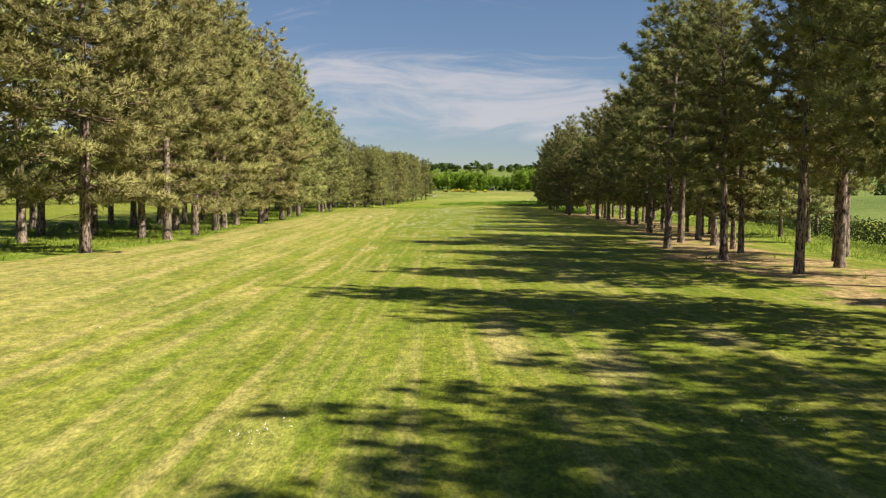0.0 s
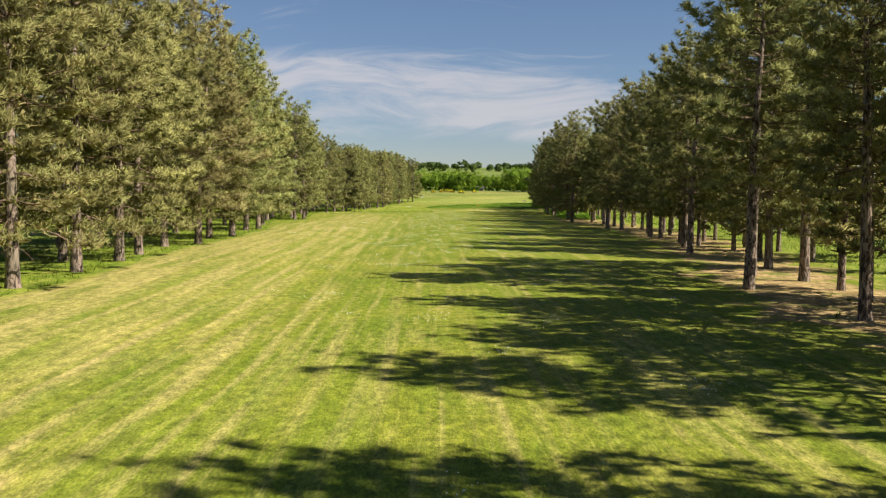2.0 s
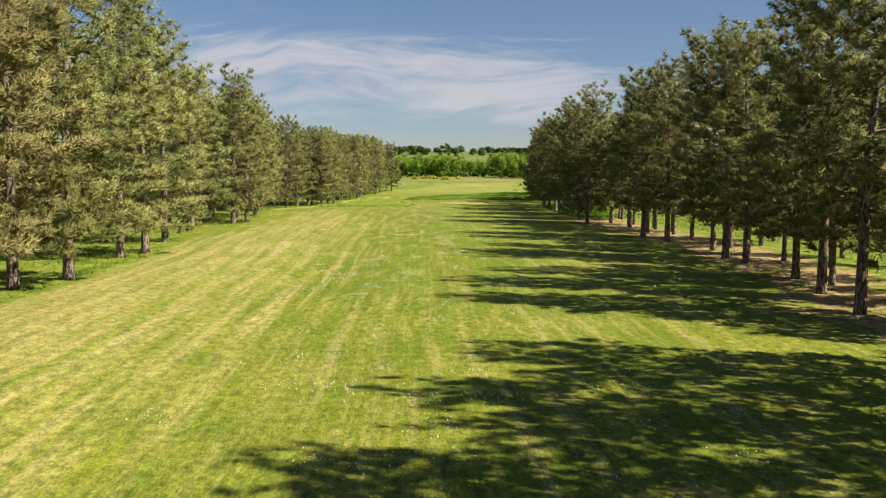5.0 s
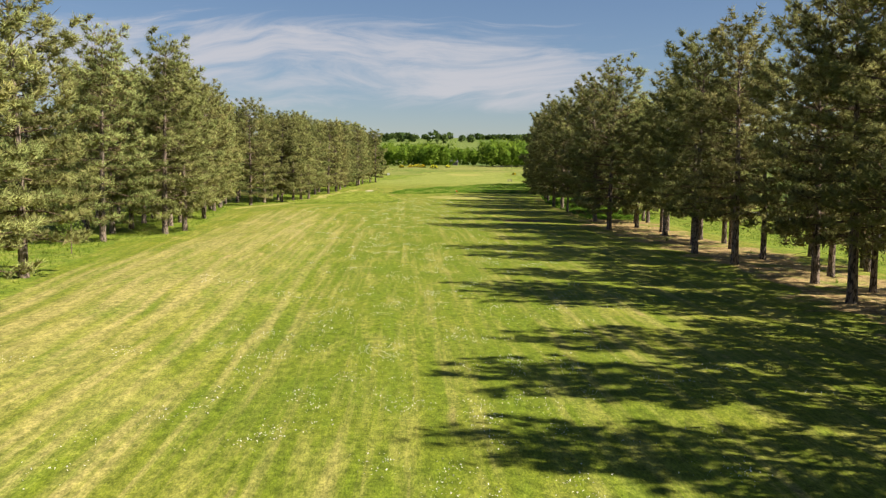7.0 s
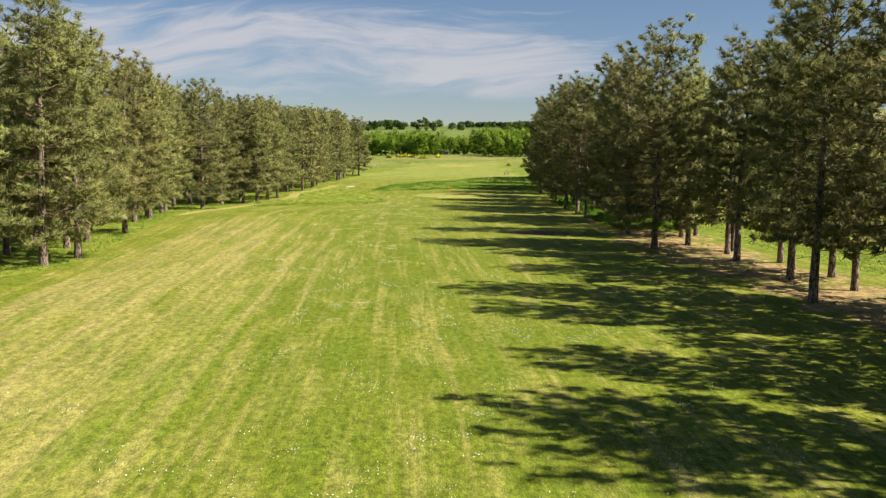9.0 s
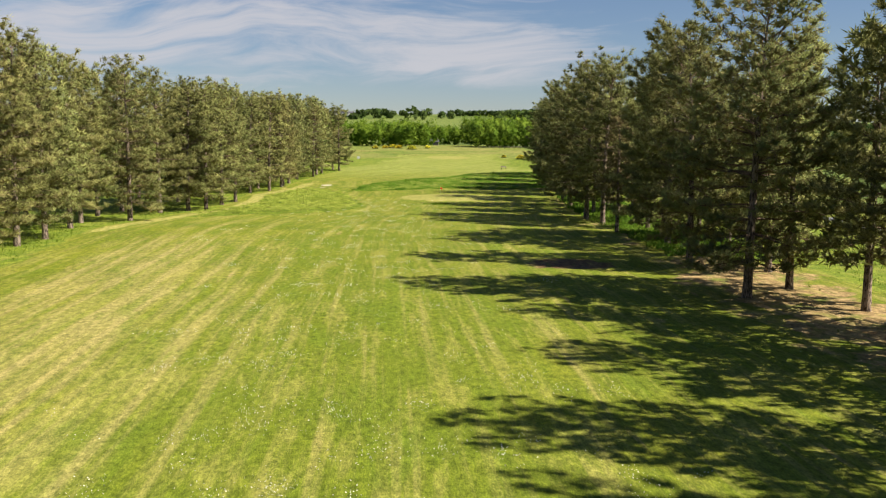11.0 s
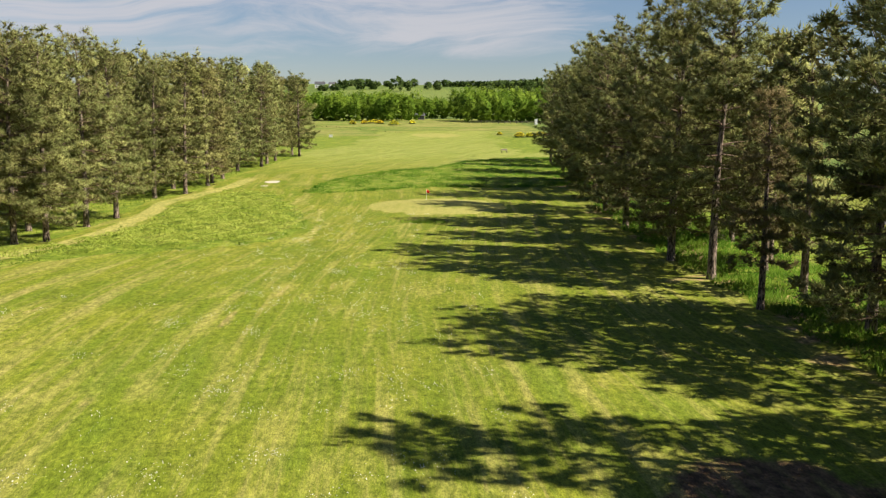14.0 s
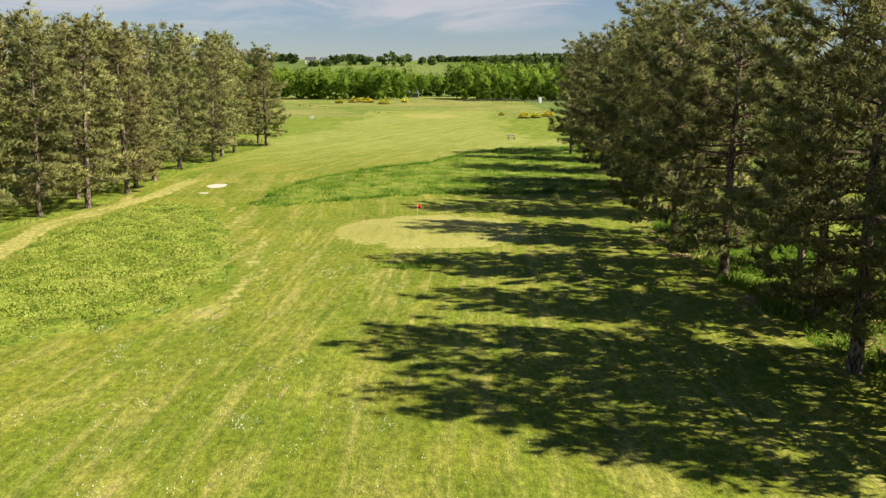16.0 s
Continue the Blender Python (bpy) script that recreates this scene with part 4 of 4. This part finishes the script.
for x, y, r, h in ((1.2, 566, 1.6, 1.5), (6, 570, 1.5, 1.4), (9.5, 572, 2.6, 1.9), (12.5, 570, 1.8, 1.6), (18, 560, 2.5, 2.0), (26, 572, 1.4, 1.4), (58, 490, 2.0, 1.9), (62, 492, 1.7, 1.6), (67, 498, 2.2, 1.8), (53.5, 505, 1.0, 1.0)):
    bush("gorse_bush", x, y, r, h, "gorse bush covered in bright yellow flowers", "bush", GORSE_LEAF, GORSE_BLOOM)


def sapling(x, y):
    ob = empty("young_tree", x, y, gz(x, y) - 0.03)
    paths = [(np.array([(0, 0, -0.1), (0.03, 0, 0.7), (-0.02, 0.05, 1.5), (0.05, 0, 2.3)]), (0.05, 0.04, 0.03, 0.015))]
    part("trunk", mesh_of("trunk", *tubes(paths, 7), BARK, True), ob)
    limbs, p = [], []
    for i in range(13):
        a, z = i * 2.4, 0.9 + 0.11 * i
        e = np.array((math.cos(a) * (1.35 - 0.06 * i), math.sin(a) * (1.35 - 0.06 * i), z + 0.5))
        limbs.append((np.linspace((0, 0, z), e, 4), (0.02, 0.016, 0.012, 0.006)))
        p.append(np.linspace((0, 0, z), e, 30)[8:] + rg.normal(size=(22, 3)) * 0.17)
    tagged(part("branchwork", mesh_of("branchwork", *tubes(limbs, 5), LIMB), ob), kind="stuff")
    part("crown", soup("crown", leaves(rg, np.concatenate(p), 0.09), SAPLING_LEAF), ob)
    tagged(ob, "small young broadleaf tree with pale yellow-green leaves", "tree")


sapling(-24.4, 152.5)


# ---- golf furniture and far buildings ----
def disc_patch(name, x, y, rx, ry, label):
    bm = bmesh.new()
    rings = []
    for s, dz in ((1.0, 0.02), (0.8, 0.05), (0.4, 0.03)):
        rings.append([bm.verts.new((x + math.cos(a) * rx * s * (1 + 0.12 * math.sin(3 * a + x)), y + math.sin(a) * ry * s * (1 + 0.1 * math.cos(2 * a)),
                                    gz(x + math.cos(a) * rx * s, y + math.sin(a) * ry * s) + dz)) for a in np.linspace(0, 2 * math.pi, 24, endpoint=False)])
    for a, b in zip(rings, rings[1:]):
        for i in range(24):
            bm.faces.new((a[i], a[(i + 1) % 24], b[(i + 1) % 24], b[i]))
    bm.faces.new(rings[-1])
    me = bpy.data.meshes.new(name)
    bm.to_mesh(me)
    me.materials.append(SAND)
    return tagged(new(name, me), label, "sand", kind="")


disc_patch("sand_patch", -7.3, 322, 1.1, 1.9, "small patch of pale bare sand in the turf")
disc_patch("sand_patch", -7.8, 315.8, 0.55, 0.5, "small patch of pale bare sand in the turf")


def box(bm, cx, cy, cz, sx, sy, sz, bevel=0.0):
    made = bmesh.ops.create_cube(bm, size=1.0, matrix=Matrix.Translation((cx, cy, cz)) @ Matrix.Diagonal((sx, sy, sz, 1)))
    if bevel:
        edges = {e for v in made["verts"] for e in v.link_edges}
        bmesh.ops.bevel(bm, geom=list(edges), offset=bevel, segments=2, affect="EDGES")


def bm_mesh(name, bm, material):
    me = bpy.data.meshes.new(name)
    bm.to_mesh(me)
    bm.free()
    me.materials.append(material)
    return me


def flagstick(x, y):
    z = gz(x, y) + 0.25
    ob = empty("golf_flagstick", x, y, z, 0.78)
    part("pole", mesh_of("pole", *tubes([(np.linspace((0, 0, -0.1), (0, 0, 1.5), 4), (0.013, 0.012, 0.011, 0.01))], 8), WHITE, True), ob, "thin white pole")
    verts, faces = [], []
    for i in range(9):
        u = i / 8
        for zt in (1.48, 1.02 + 0.08 * u):
            verts.append((0.02 + 0.42 * u, 0.07 * math.sin(u * 5), zt - 0.22 * u * u))
    for i in range(8):
        faces.append((2 * i, 2 * i + 1, 2 * i + 3, 2 * i + 2))
    flag = part("flag", mesh_of("flag", verts, faces, RED, True), ob, "drooping red cloth flag")
    thick = flag.modifiers.new("thick", "SOLIDIFY")
    thick.thickness = 0.008
    tagged(ob, "golf flagstick with a red flag on the putting green", "flag")


flagstick(13.9, 296.3)


def bench(x, y):
    ob = empty("garden_bench", x, y, gz(x, y), 1.0, 20)
    for name, args in (("seat", (0, 0, 0.45, 1.6, 0.4, 0.06)), ("backrest", (0, 0.2, 0.75, 1.6, 0.05, 0.3)), ("leg", (-0.65, 0, 0.2, 0.08, 0.36, 0.46)), ("leg", (0.65, 0, 0.2, 0.08, 0.36, 0.46))):
        bm = bmesh.new()
        box(bm, *args, bevel=0.01)
        part(name, bm_mesh(name, bm, WOOD), ob)
    tagged(ob, "weathered grey wooden bench at the edge of the fairway", "bench")


bench(38.3, 393.7)


def house(name, x, y, w, d, h, label, turn=0.0, wall=WHITE):
    ob = empty(name, x, y, gz(x, y) - 0.2, 1.0, turn)
    bm = bmesh.new()
    box(bm, 0, 0, h / 2, w, d, h)
    part("wall", bm_mesh("wall", bm, wall), ob)
    o, rise = 0.4, d * 0.42
    a, b = w / 2 + o, d / 2 + o
    v = [(-a, -b, h), (a, -b, h), (a, b, h), (-a, b, h), (-a, 0, h + rise), (a, 0, h + rise)]
    roof = part("roof", mesh_of("roof", v, [(0, 1, 5, 4), (2, 3, 4, 5), (1, 2, 5), (3, 0, 4), (3, 2, 1, 0)], ROOF), ob)
    bm = bmesh.new()
    box(bm, w * 0.36, 0, h + rise + 0.2, 0.7, 0.7, 1.5, 0.03)
    part("chimney", bm_mesh("chimney", bm, WOOD), roof)
    for i in range(3):
        bm = bmesh.new()
        box(bm, (i - 1) * w * 0.3, -d / 2 - 0.02, h * 0.55, 1.1, 0.12, 1.3, 0.02)
        part("window", bm_mesh("window", bm, GLASS), ob)
    tagged(ob, label, "house")


house("farmhouse", -52, 1395, 13, 8, 5, "white rendered farmhouse with a slate roof on the hill")
house("farmhouse", -36, 1405, 9, 7, 4.5, "small white house with a slate roof on the hill", 15)
house("shed", 33, 634, 4, 3, 2.2, "small dark shed at the edge of the wood", 10, WOOD)


def post_fence(x0, y0, x1, y1, n):
    """A low wooden fence: posts and two rails along the ground's line."""
    ob = empty("fence", x0, y0, gz(x0, y0))
    tops = [(x0 + (x1 - x0) * i / (n - 1), y0 + (y1 - y0) * i / (n - 1)) for i in range(n)]
    foot = [np.array((x - x0, y - y0, gz(x, y) - gz(x0, y0))) for x, y in tops]
    bm = bmesh.new()
    box(bm, 0, 0, 0.6, 0.14, 0.14, 1.4, 0.015)
    post = bm_mesh("post", bm, WOOD)
    for f in foot:
        part("post", post, ob).location = f
    for h in (0.6, 1.1):
        part("rail", mesh_of("rail", *tubes([([f + (0, -0.09, h) for f in foot], [0.05] * n)], 6), WOOD, True), ob)
    tagged(ob, "weathered grey wooden fence at the foot of the wood", "fence")


post_fence(51, 578, 88, 570, 16)


def board(x, y):
    ob = empty("marker_board", x, y, gz(x, y), 1.0, -8)
    for name, args, mat in (("leg", (-0.4, 0, 0.3, 0.08, 0.08, 0.7), WOOD), ("leg", (0.4, 0, 0.3, 0.08, 0.08, 0.7), WOOD), ("panel", (0, -0.06, 0.85, 1.1, 0.05, 0.8), WHITE)):
        bm = bmesh.new()
        box(bm, *args, bevel=0.01)
        part(name, bm_mesh(name, bm, mat), ob)
    tagged(ob, "small white board on two wooden legs in rough grass", "sign")


board(-4.5, 478)


def cabin(x, y):
    ob = empty("portable_cabin", x, y, gz(x, y) - 0.05)
    for name, args, mat in (("body", (0, 0, 1.1, 1.2, 1.2, 2.2), WHITE), ("roof", (0, 0, 2.25, 1.3, 1.3, 0.14), WHITE), ("door", (0, -0.61, 1.05, 0.8, 0.05, 1.9), WHITE)):
        bm = bmesh.new()
        box(bm, *args, bevel=0.03)
        part(name, bm_mesh(name, bm, mat), ob)
    tagged(ob, "small white cabin beside the far track", "cabin")


cabin(78.5, 570)
